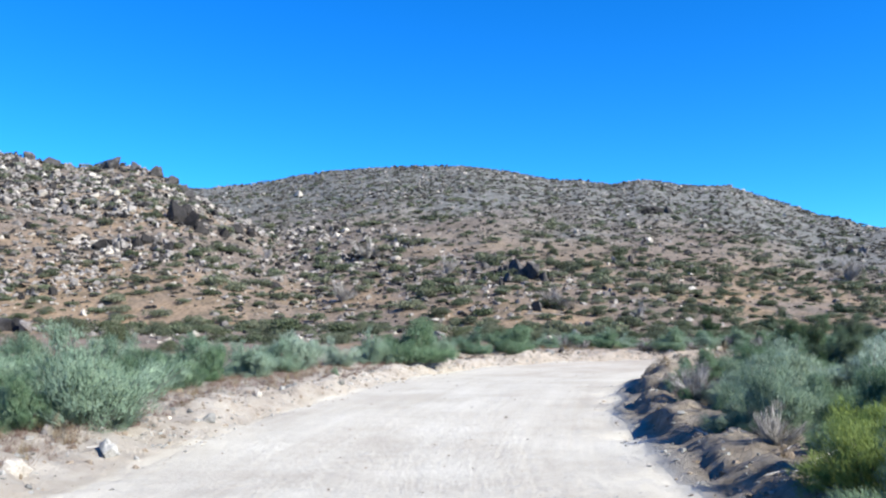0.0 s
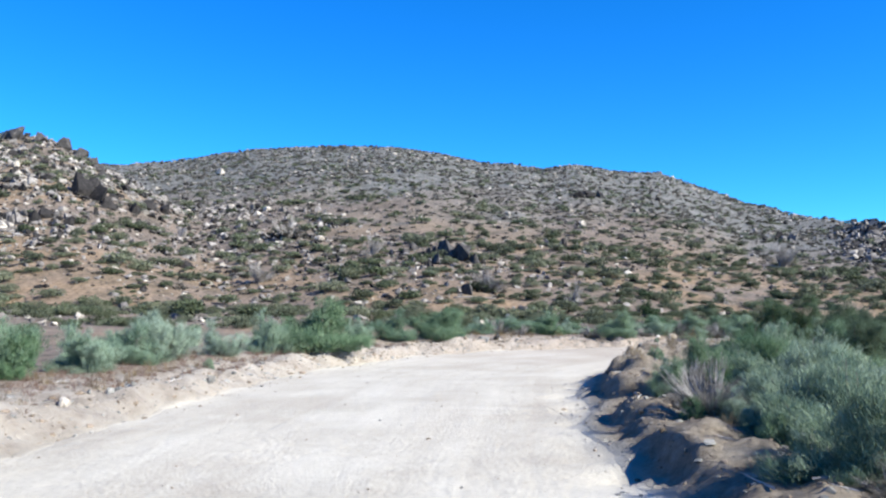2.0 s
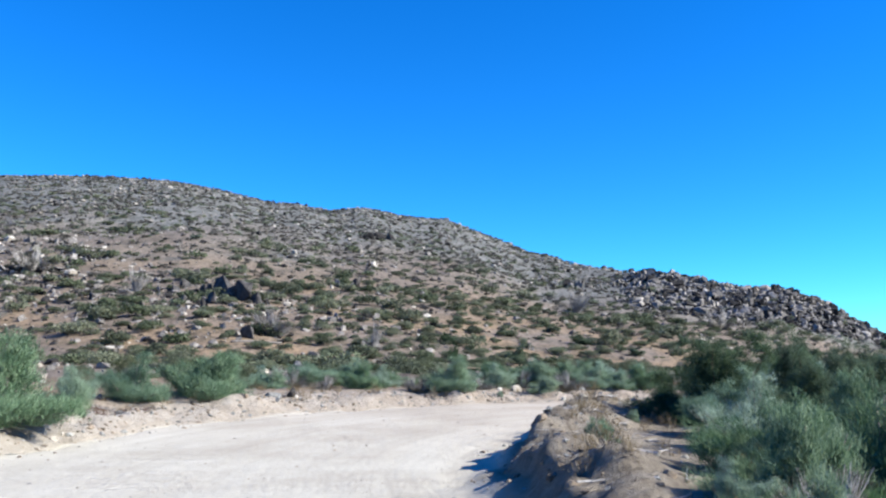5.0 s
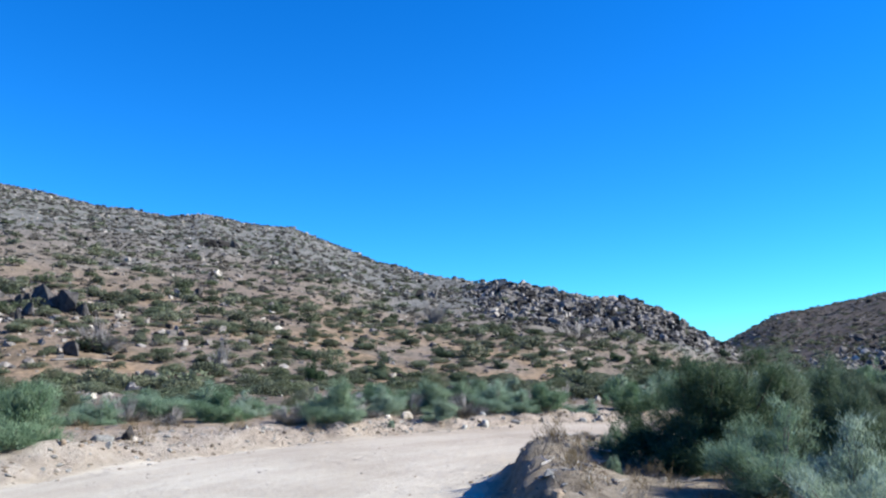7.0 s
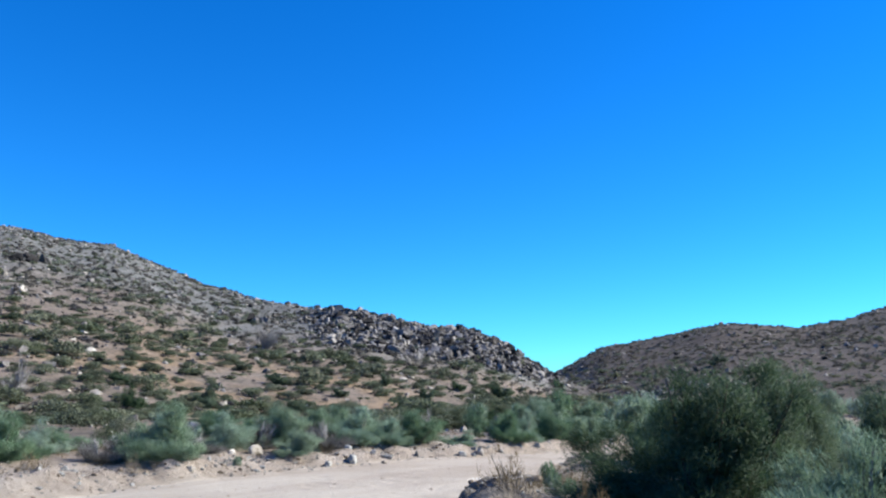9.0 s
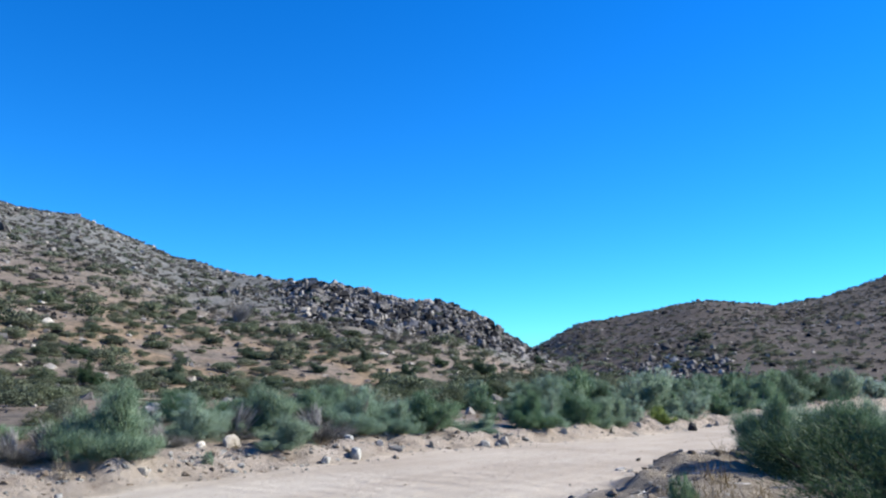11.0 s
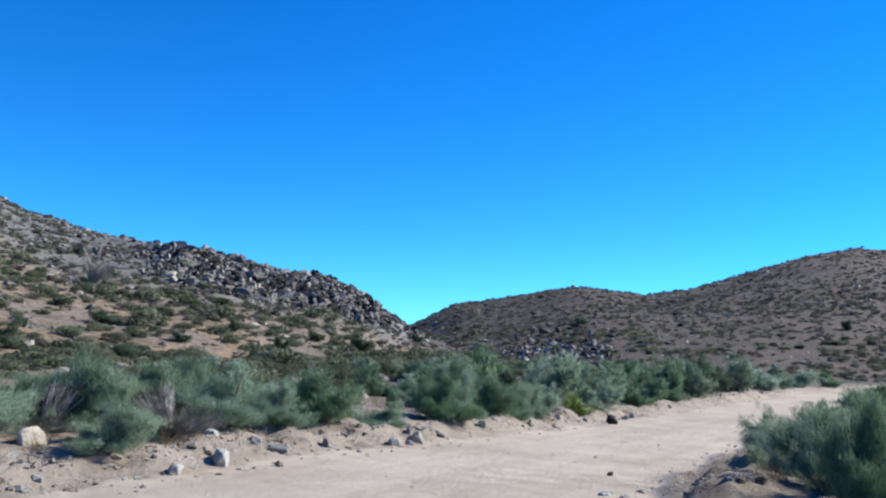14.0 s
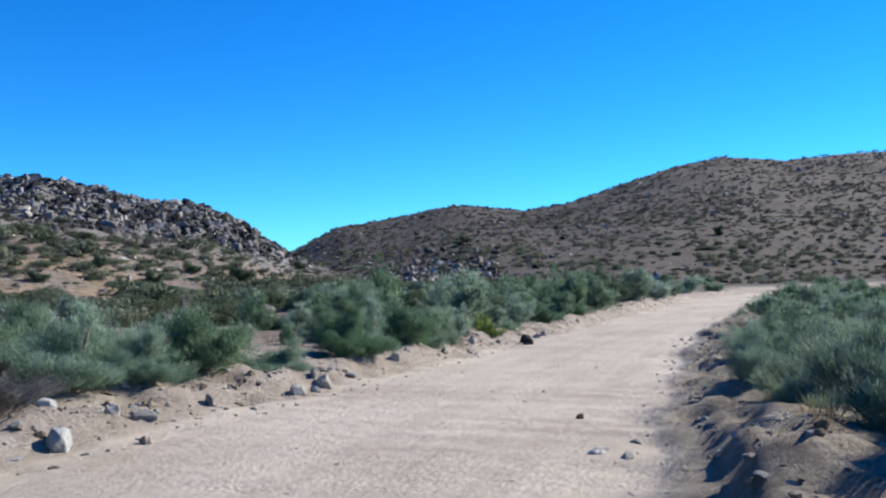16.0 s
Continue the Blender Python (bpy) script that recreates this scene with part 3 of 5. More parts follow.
    shade = np.repeat(np.repeat(rng.uniform(0, 1, tufts), per_tuft), 3)
    return (v, f, shade, normals), tubes(paths, radii)


def bush(kind, leaf, twig, label, category, seed, **shape):
    """A bush with stems and foliage, standing at the origin. Returns the thing."""
    (v, f, shade, normals), (sv, sf) = bush_shape(seed, **shape)
    root = new(kind)
    tagged(root, label, category)
    me = mesh_from("foliage", v, f, False)
    me.attributes.new("tuft", "FLOAT", "POINT").data.foreach_set("value", shade.astype(np.float32))
    set_normals(me, normals)
    tagged(part("foliage", me, leaf, root), kind="stuff")
    tagged(part("wood", mesh_from("wood", sv, sf), twig, root, "woody branching twigs"), kind="stuff")
    return root


def many(name, shapes, rows, mat, label, category, smooth=False):
    """A multitude that nobody could count, as one object: rows of shape, place, turn and size."""
    vs, fs, shades, ways, at = [], [], [], [], 0
    tone = np.random.default_rng(len(rows))
    for k, x, y, z, turn, tilt, sx, sy, sz in rows:
        v, f, *normals = shapes[k]
        c, s = math.cos(turn), math.sin(turn)
        for w in normals:
            ways.append(np.stack([w[:, 0] * c - w[:, 1] * s, w[:, 0] * s + w[:, 1] * c, w[:, 2]], 1))
        ct, st = math.cos(tilt), math.sin(tilt)
        q = v * (sx, sy, sz)
        q = np.stack([q[:, 0], q[:, 1] * ct - q[:, 2] * st, q[:, 1] * st + q[:, 2] * ct], 1)
        q = np.stack([q[:, 0] * c - q[:, 1] * s + x, q[:, 0] * s + q[:, 1] * c + y, q[:, 2] + z], 1)
        vs.append(q)
        fs.append(f + at)
        shades.append(np.full(len(v), tone.uniform(0, 1), dtype=np.float32))
        at += len(v)
    me = mesh_from(name, np.concatenate(vs), np.concatenate(fs), smooth)
    me.attributes.new("tuft", "FLOAT", "POINT").data.foreach_set("value", np.concatenate(shades))
    if ways:
        set_normals(me, np.concatenate(ways))
    me.materials.append(mat)
    return tagged(new(name, me), label, category, kind="stuff")


def arrays(me):
    """Places and triangles of a mesh."""
    me.calc_loop_triangles()
    v, f = np.empty(len(me.vertices) * 3), np.empty(len(me.loop_triangles) * 3, dtype=np.int32)
    me.vertices.foreach_get("co", v)
    me.loop_triangles.foreach_get("vertices", f)
    return v.reshape(-1, 3), f.reshape(-1, 3)

# ---- plants beside the road ----
SAGE_WORDS, GREEN_WORDS = "grey-green sagebrush with woody stems beside the dirt road", "rounded green rabbitbrush with upright broom-like stems"
YELLOW_WORDS, DARK_WORDS = "bright yellow-green rabbitbrush beside the road", "tall dense dark green juniper-like bush behind the berm"
DRY_WORDS = "leafless grey dried-out bush of fine twigs"


def bush_set(count, tufts, per, blade, width, far):
    """Bushes of each kind, count variants of each."""
    return {
        "sage": [bush("sagebrush", SAGE, TWIG, SAGE_WORDS, "bush", 100 + n + far, stems=60, tufts=tufts, per_tuft=per, blade=blade, width=width, upright=0.5, skirt=0.03, plumes=24 + 4 * n, spread=0.125) for n in range(count)],
        "green": [bush("rabbitbrush", GREEN, TWIG, GREEN_WORDS, "bush", 200 + n + far, stems=44, tufts=tufts, per_tuft=per, blade=blade * 1.1, width=width, upright=0.6, skirt=0.03, plumes=20 + 5 * n, spread=0.115) for n in range(count)],
        "yellow": [bush("rabbitbrush", YELLOW, TWIG, YELLOW_WORDS, "bush", 300 + far, stems=36, tufts=tufts, per_tuft=per, blade=blade, width=width, upright=0.6, skirt=0.03, plumes=26, spread=0.11)],
        "dark": [bush("juniper_bush", JUNIPER, DARK_TWIG, DARK_WORDS, "bush", 400 + n + far, stems=44, tufts=int(tufts * 2.2), per_tuft=int(per * 1.4), blade=blade * 0.5, width=width * 0.8, upright=0.25, hollow=0.5,
                      skirt=0.02, plumes=19 + 3 * n, spread=0.105, knot=0.022, loose=0.6) for n in range(count)],
        "dry": [bush("dry_bush", DRY, GREY_TWIG, DRY_WORDS, "bush", 500 + n + far, stems=230, tufts=int(tufts * 0.22), per_tuft=per, blade=blade * 1.5, width=width * 0.5, upright=0.3, hollow=0.6,
                     skirt=0.0, plumes=22, spread=0.15) for n in range(max(2, count - 1))],
    }


BUSHES = bush_set(3, 620, 52, 0.062, 0.0042, 0)
MID_BUSHES = bush_set(3, 380, 16, 0.075, 0.0135, 50)
used_first = set()


def plant(kind, x, y, wide, high, seed):
    """A bush of that kind, set down; those away from the road are of the coarser set."""
    rnd = random.Random(seed)
    near = float(land(np.array([x]), np.array([y]))[4][0]) < 5.0 and -2 < y < 40 and x < 24
    options = BUSHES[kind] if near or kind not in MID_BUSHES else MID_BUSHES[kind]
    k = rnd.randrange(len(options))
    size = (wide, wide * rnd.uniform(0.8, 1.2), high)
    m = set_down(x, y, 0.03, rnd.uniform(0, 360), size)
    first = options[k].name
    if first not in used_first:
        used_first.add(first)
        options[k].matrix_world = m
        return options[k]
    return copy_thing(options[k], Matrix(m) @ Matrix.Diagonal((*(1 / s for s in options[k].scale), 1)))


GAP = (17.6, 36.7)  # a bare break in the brush
NEAR_LEFT = [  # along the left bank up to the bend
    ("sage", -4.6, 11.2, 1.8, 1.12), ("sage", -5.7, 12.0, 1.3, 0.9), ("sage", -6.6, 12.7, 1.3, 0.85), ("sage", -7.6, 15.4, 1.5, 0.95), ("green", -4.85, 17.6, 1.15, 0.72),
    ("sage", -6.3, 17.8, 1.3, 0.8), ("sage", -4.4, 19.2, 1.1, 0.65), ("sage", -4.8, 20.5, 0.95, 0.62), ("sage", -3.75, 21.8, 1.5, 0.92), ("sage", -2.9, 23.6, 1.05, 0.68), ("sage", -2.1, 25.1, 1.1, 0.85),
    ("green", -0.9, 26.2, 2.2, 1.25), ("sage", 0.0, 29.2, 1.0, 0.6), ("sage", 1.0, 30.2, 1.45, 0.8), ("green", 2.5, 31.2, 1.95, 1.05),
]
BEND_LEFT = [  # outside the bend
    ("sage", 4.3, 35.6, 1.15, 0.66), ("sage", 5.6, 36.2, 1.5, 0.82), ("sage", 6.9, 37.0, 1.6, 0.86), ("green", 8.2, 36.6, 1.2, 0.55), ("green", 8.9, 33.7, 1.5, 1.1), ("sage", 9.8, 35.6, 1.2, 0.72),
    ("sage", 10.7, 35.0, 1.2, 0.78), ("dry", 11.5, 35.2, 0.9, 0.78), ("green", 11.75, 34.0, 0.85, 0.6), ("dry", 12.8, 34.7, 1.1, 0.88), ("sage", 13.9, 35.1, 1.2, 0.84), ("sage", 14.6, 35.8, 1.1, 0.8),
    ("green", 15.4, 35.0, 1.5, 0.9), ("sage", 16.8, 35.0, 0.85, 0.42), ("dry", 7.9, 33.9, 0.8, 0.6), ("sage", 12.2, 35.9, 1.2, 0.8), ("green", 13.2, 35.8, 1.2, 0.85), ("sage", 10.2, 36.3, 1.2, 0.75), ("green", 16.0, 35.8, 1.0, 0.72),
    ("dry", 10.05, 34.5, 0.7, 0.5), ("sage", 14.6, 34.9, 0.9, 0.7),
]
FAR_LEFT = [  # along the straight beyond the bend
    ("green", 18.9, 35.5, 1.25, 0.92), ("sage", 20.0, 35.9, 1.2, 0.92), ("green", 21.0, 35.9, 1.45, 0.98), ("green", 22.4, 36.4, 1.4, 1.0), ("green", 23.7, 36.8, 1.3, 0.95), ("sage", 25.2, 37.3, 1.25, 0.85),
    ("yellow", 26.6, 37.1, 0.9, 0.72), ("green", 27.8, 37.5, 1.4, 0.85), ("sage", 29.2, 37.7, 1.3, 0.78), ("green", 31.3, 37.9, 1.4, 0.85), ("green", 33.4, 38.2, 1.5, 0.8), ("green", 36, 38.8, 1.8, 1.15),
    ("green", 39, 39.0, 1.9, 1.35), ("dark", 42.5, 40.0, 2.0, 1.5), ("green", 46.3, 40.0, 2.4, 1.6), ("dark", 49, 41.2, 2.0, 1.4), ("sage", 52, 40.6, 1.9, 1.15), ("green", 56, 41.0, 1.8, 1.2), ("sage", 60.3, 41.0, 2.6, 1.15),
    ("green", 64.6, 40.6, 1.6, 1.0),
]
NEAR_RIGHT = [  # behind the berm
    ("yellow", 3.2, 6.5, 1.2, 0.74), ("yellow", 3.9, 7.5, 1.2, 0.82), ("yellow", 4.9, 8.0, 1.1, 0.8), ("green", 3.1, 5.3, 1.2, 0.7), ("green", 4.9, 5.4, 1.4, 0.9), ("green", 4.0, 10.6, 1.35, 0.84), ("green", 4.45, 12.0, 1.4, 0.85), ("green", 5.5, 11.0, 1.4, 0.9),
    ("dry", 3.6, 9.4, 0.6, 0.45), ("sage", 5.1, 13.6, 1.25, 0.78), ("green", 5.3, 15.3, 1.1, 0.72), ("dry", 4.75, 16.2, 0.75, 0.5), ("green", 5.2, 17.0, 1.15, 0.7), ("green", 6.2, 17.2, 1.4, 0.82),
    ("green", 6.6, 15.6, 1.3, 0.8), ("green", 6.4, 18.6, 1.2, 0.7), ("sage", 6.8, 14.0, 1.4, 0.85), ("sage", 8.1, 15.8, 1.5, 0.9), ("dark", 8.6, 18.6, 1.7, 1.05), ("green", 10.6, 20.2, 1.6, 1.0),
]
BEND_RIGHT = [  # inside the bend
    ("sage", 7.9, 20.6, 1.3, 0.75), ("green", 9.6, 20.9, 1.5, 0.9), ("sage", 9.0, 22.3, 1.5, 0.78), ("dark", 10.6, 22.6, 1.6, 1.15), ("dark", 9.9, 24.1, 2.0, 1.46), ("dark", 11.6, 24.5, 1.8, 1.35),
    ("dark", 13.2, 24.9, 1.8, 1.25), ("dark", 12.0, 23.0, 1.5, 1.2), ("dark", 15.2, 25.9, 1.8, 1.25), ("green", 13.95, 27.5, 0.95, 0.9), ("green", 14.7, 26.9, 1.3, 0.9), ("green", 15.8, 27.5, 1.2, 0.82),
    ("green", 15.2, 28.05, 1.15, 0.82), ("green", 16.4, 28.7, 1.1, 0.7), ("sage", 17.5, 29.35, 0.85, 0.58), ("green", 18.3, 29.0, 1.2, 0.66), ("green", 19.5, 29.1, 1.1, 0.64), ("sage", 22.1, 30.0, 1.1, 0.65),
    ("green", 20.6, 28.5, 1.4, 0.75), ("green", 17.2, 27.8, 1.3, 0.8),
]
FAR_RIGHT = [
    ("sage", 23.6, 30.4, 0.9, 0.5), ("green", 26.5, 30.5, 1.4, 0.8), ("sage", 31.8, 31.2, 1.8, 0.85), ("green", 35, 31.9, 1.7, 0.85), ("green", 38.5, 31.8, 1.9, 0.95), ("sage", 45, 32.8, 1.9, 0.9),
    ("green", 41.5, 30.5, 1.8, 0.95), ("green", 51.0, 31.9, 3.0, 1.1),
]
for row_no, row in enumerate((NEAR_LEFT, BEND_LEFT, FAR_LEFT, NEAR_RIGHT, BEND_RIGHT, FAR_RIGHT)):
    for n, (kind, x, y, wide, high) in enumerate(row):
        if math.hypot(x - GAP[0], y - GAP[1]) < 1.3:
            continue
        tagged(plant(kind, x, y, wide * (1.3 if row_no == 1 else 1.15), high * (0.88 if row_no == 1 else 0.92 if row_no == 2 and x < 28 else 1.12), 1000 * row_no + n), group="roadside bushes")

# thickets a few metres behind the first row
rnd = random.Random(77)
placed, tries = [], 0
while len(placed) < 90 and tries < 4000:
    tries += 1
    x, y = rnd.uniform(-22, 60), rnd.uniform(2, 50)
    off = land(np.array([x]), np.array([y]))[4]
    left, _ = beside(np.array([x]), np.array([y]), LEFT_LINE)
    o = float(off[0])
    if o < 3.0 or o > (9 if left[0] > 0 else 16) or any(math.hypot(x - a, y - b) < 1.5 for a, b in placed):
        continue
    placed.append((x, y))
    kind = rnd.choice(("sage", "green", "sage", "green", "dark") if left[0] < 0 else ("sage", "sage", "green", "dry"))
    w = rnd.uniform(0.6, 1.15) if left[0] > 0 else rnd.uniform(0.8, 1.6)
    tagged(plant(kind, x, y, w, w * rnd.uniform(0.5, 0.7), 9000 + len(placed)), group="roadside bushes")

# scattered shrubs on the flats behind
BUSHES["shrub"] = [bush("shrub", SHRUB, DARK_TWIG, "low dark olive-green shrub on the stony flat", "shrub", 620 + n, stems=16, tufts=420, per_tuft=16, blade=0.055, width=0.0125, upright=0.4,
                        skirt=0.02, even=0.8) for n in range(3)]
flat, tries = [], 0
while len(flat) < 170 and tries < 6000:
    tries += 1
    x, y = rnd.uniform(-34, 66), rnd.uniform(4, 62)
    o = float(land(np.array([x]), np.array([y]))[4][0])
    side = float(beside(np.array([x]), np.array([y]), LEFT_LINE)[0][0])
    if o < 5 or (side < 0 and o > 22) or any(math.hypot(x - a, y - b) < 1.7 for a, b in flat + placed):
        continue
    flat.append((x, y))
    w = rnd.uniform(0.6, 1.5)
    tagged(plant("shrub", x, y, w, w * rnd.uniform(0.45, 0.7), 12000 + len(flat)), group="shrubs of the flats")

# hedges of brush that close up behind the first row
def hedge(line, sign, k0, k1, lo, hi, gap, kinds, wide, seed):
    rnd = random.Random(seed)
    for k in range(k0, k1):
        a, b = line[k], line[k + 1]
        length = float(np.hypot(*(b - a)))
        for s in np.arange(rnd.uniform(0, gap), length, gap):
            d = sign * rnd.uniform(lo, hi)
            dx, dy = (b - a) / length
            x, y = a[0] + dx * s - dy * d, a[1] + dy * s + dx * d
            w = wide * rnd.uniform(0.5, 1.4)
            if math.hypot(x - GAP[0], y - GAP[1]) < 2.2:
                continue
            tagged(plant(rnd.choice(kinds), x, y, w, w * rnd.uniform(0.5, 0.68), 20000 + 100 * k + int(s * 10)), group="roadside bushes")


hedge(LEFT_LINE, 1, 8, 19, 1.7, 3.2, 0.95, ("sage", "sage", "green"), 1.3, 1)
hedge(LEFT_LINE, 1, 20, 34, 2.2, 4.4, 1.1, ("sage", "sage", "green", "dry"), 0.85, 2)
hedge(LEFT_LINE, 1, 33, 50, 1.7, 3.0, 0.9, ("green", "green", "sage", "green", "dry"), 1.05, 3)
hedge(LEFT_LINE, 1, 50, 60, 2.0, 5.0, 0.85, ("green", "dark", "green", "sage"), 1.9, 4)
hedge(RIGHT_LINE, -1, 10, 23, 2.2, 4.2, 0.9, ("sage", "green", "dark", "green"), 1.35, 5)
hedge(LEFT_LINE, 1, 52, 64, 4.0, 15.0, 0.6, ("green", "sage", "dark", "green"), 1.4, 7)
hedge(RIGHT_LINE, -1, 12, 22, 0.95, 1.35, 0.8, ("green", "sage", "green", "dry"), 0.75, 8)
hedge(RIGHT_LINE, -1, 41, 60, 2.1, 4.4, 1.1, ("green", "sage", "green"), 1.2, 6)

# ---- hillsides ----
ROCKS = [rock_mesh(n, 14 + n % 5, (0.7, 0.85, 0.6)[n % 3]) for n in range(8)]
ROCK_SHAPES = [arrays(me) for me in ROCKS]
SHARP_SHAPES = [arrays(rock_mesh(60 + n, 8 + n % 3, (0.9, 0.75, 1.0)[n % 3])) for n in range(8)]
CHIP_SHAPES = [arrays(rock_mesh(30 + n, 7, 0.7)) for n in range(4)]


def shrub_arrays(seed, count, blade):
    """A compact rounded shrub 1 m wide and 1 m high: short blades all over an uneven dome, thinner at its skirt."""
    rng = np.random.default_rng(seed)
    lobes = rng.normal(0, 1, (8, 3)) * (0.20, 0.20, 0.10) + (0, 0, 0.34)
    size = rng.uniform(0.28, 0.44, 8)
    k = rng.integers(8, size=count)
    way = rng.normal(0, 1, (count, 3))
    way[:, 2] = np.abs(way[:, 2]) * 1.1 - 0.3
    way /= np.linalg.norm(way, axis=1, keepdims=True)
    p = lobes[k] + way * size[k][:, None] * rng.uniform(0.8, 1.04, count)[:, None]
    p[:, 2] = np.maximum(p[:, 2], 0.02)
    grow = way + rng.normal(0, 0.6, (count, 3)) + (0, 0, 0.5)
    grow /= np.linalg.norm(grow, axis=1, keepdims=True)
    v, f = blades(p - grow * blade * 0.5, grow, blade * rng.uniform(0.7, 1.4, count), blade * rng.uniform(0.55, 0.85, count), rng, face=way)
    v, normals = round_normals(v, np.array((0, 0, 0.1)), rng, 0.2, lobes[k])
    return v, f, normals


SHRUB_SHAPES = [shrub_arrays(700 + n, 950, 0.095) for n in range(6)]
MID_SHRUBS = [shrub_arrays(710 + n, 360, 0.15) for n in range(6)]
FAR_SHRUBS = [shrub_arrays(720 + n, 110, 0.25) for n in range(6)]
TINY_SHRUBS = [shrub_arrays(730 + n, 42, 0.38) for n in range(6)]


def hill_scatter(count, seed, az0, az1, r0, r1):
    """Random places on the slopes in view, with their heights, as arrays: x, y, z, share of the slope, azimuth, distance."""
    rng = np.random.default_rng(seed)
    az = rng.uniform(az0, az1, count)
    r = np.sqrt(rng.uniform(r0**2, r1**2, count))
    x, y = HUB[0] + r * np.sin(np.radians(az)), HUB[1] + r * np.cos(np.radians(az))
    z, _, _, hill, out, _, _ = land(x, y)
    return x, y, z, hill, out, az, r, rng


def cover_hills():
    # dark green shrubs, thicker in some folds than in others
    x, y, z, hill, out, az, r, rng = hill_scatter(46000, 5, -40, 100, 30, 258)
    keep = (rng.uniform(0, 1, len(x)) < 0.20 + 0.20 * fbm(x, y, 14.0, 3, 61) - 0.04 * rise(az, 50, 56) - 0.03 * rise(hill, 0.35, 0.7)) & (out > 8)
    near, middle, far, grey, low_green, dusty, far_dusty = [], [], [], [], [], [], []
    size = (0.6 + 1.25 * rng.uniform(0, 1, len(x)) ** 2.0) * (1 - 0.5 * rise(az, 50, 58)) * (1 - 0.35 * rise(hill, 0.3, 0.6)) * (1 - 0.4 * rise(hill, 0.8, 1.0))
    for k in np.flatnonzero(keep):
        s = size[k]
        row = (rng.integers(6), x[k], y[k], z[k] - 0.05, rng.uniform(0, 6.28), 0, s, s * rng.uniform(0.8, 1.2), s * rng.uniform(0.5, 0.75))
        ((dusty if r[k] < 95 else far_dusty) if k % 3 == 0 else near if r[k] < 60 else middle if r[k] < 105 else grey if az[k] > 50 and k % 2 else far).append(row)
    # closer brush on the foot of the main slope
    fx, fy, fz, fh, fo, fa, fr, frng = hill_scatter(5200, 16, 8, 62, 26, 84)
    for k in np.flatnonzero((frng.uniform(0, 1, len(fx)) < 0.25 + 0.25 * fbm(fx, fy, 9.0, 3, 68)) & (fo > 7)):
        s = 0.35 + 0.75 * frng.uniform(0, 1) ** 1.7
        (low_green if frng.uniform(0, 1) < 0.5 else near).append((frng.integers(6), fx[k], fy[k], fz[k] - 0.04, frng.uniform(0, 6.28), 0, s, s * frng.uniform(0.8, 1.2), s * frng.uniform(0.45, 0.7)))
    # and on the foot of the spur
    fx, fy, fz, fh, fo, fa, fr, frng = hill_scatter(3600, 18, -45, 10, 22, 78)
    for k in np.flatnonzero((frng.uniform(0, 1, len(fx)) < 0.15 + 0.2 * fbm(fx, fy, 8.0, 3, 70)) & (fo > 7)):
        s = 0.4 + 0.8 * frng.uniform(0, 1) ** 1.7
        (low_green if frng.uniform(0, 1) < 0.45 else near).append((frng.integers(6), fx[k], fy[k], fz[k] - 0.04, frng.uniform(0, 6.28), 0, s, s * frng.uniform(0.8, 1.2), s * frng.uniform(0.45, 0.7)))
    # dotted brush low on the far slope
    fx, fy, fz, fh, fo, fa, fr, frng = hill_scatter(9000, 17, 50, 100, 70, 190)
    for k in np.flatnonzero((frng.uniform(0, 1, len(fx)) < 0.30 + 0.6 * fbm(fx, fy, 15.0, 3, 69) - 0.25 * rise(fr, 120, 170)) & (fo > 7)):
        s = 0.4 + 0.7 * frng.uniform(0, 1) ** 1.7
        (middle if fr[k] < 110 else grey if k % 3 else far).append((frng.integers(6), fx[k], fy[k], fz[k] - 0.04, frng.uniform(0, 6.28), 0, s, s, s * frng.uniform(0.45, 0.7)))
    # grey dry brush between them, mostly higher up
    x, y, z, hill, out, az, r, rng = hill_scatter(60000, 6, -40, 100, 40, 255)
    keep = rng.uniform(0, 1, len(x)) < 0.18 + 0.55 * rise(hill, 0.12, 0.5) * (0.6 + 0.8 * fbm(x, y, 22.0, 3, 62))
    for k in np.flatnonzero(keep & (out > 8)):
        s = 0.3 + 0.7 * rng.uniform(0, 1) ** 1.5
        grey.append((rng.integers(6), x[k], y[k], z[k] - 0.05, rng.uniform(0, 6.28), 0, s, s, s * rng.uniform(0.35, 0.6)))
    many("hill_shrubs", SHRUB_SHAPES, near, SHRUB, "low dark green shrubs dotted over the lower slopes", "shrubs")
    many("middle_hill_shrubs", MID_SHRUBS, middle, SHRUB, "dark green shrubs dotted over the middle slopes", "shrubs")
    many("far_hill_shrubs", FAR_SHRUBS, far, SHRUB, "small dark green shrubs dotted over the far slopes", "shrubs")
    many("olive_hill_shrubs", MID_SHRUBS, dusty, OLIVE, "rounded olive-green shrubs dotted over the slopes", "shrubs")
    many("far_olive_shrubs", FAR_SHRUBS, far_dusty, OLIVE, "small olive-green shrubs dotted over the upper slopes", "shrubs")
    many("low_brush", SHRUB_SHAPES, low_green, OLIVE, "low grey-green brush on the foot of the slope", "brush")
    many("dry_brush", TINY_SHRUBS, grey, DRY, "grey dry brush on the upper slopes", "brush")
    # boulders and stones
    x, y, z, hill, out, az, r, rng = hill_scatter(60000, 7, -42, 100, 32, 262)
    spur = rise(-az, 8, 14) * rise(r, 56, 72) * (0.12 + 0.6 * rise(fbm(x, y, 16.0, 3, 63), -0.1, 0.3)) * (1 - rise(r - np.interp(az, [t[0] for t in SPUR], [t[1] for t in SPUR]), 1, 5))
    crag = rise(az, 30, 33.5) * (1 - rise(az, 47, 48.5)) * rise(hill, 0.42, 0.6) * 0.98
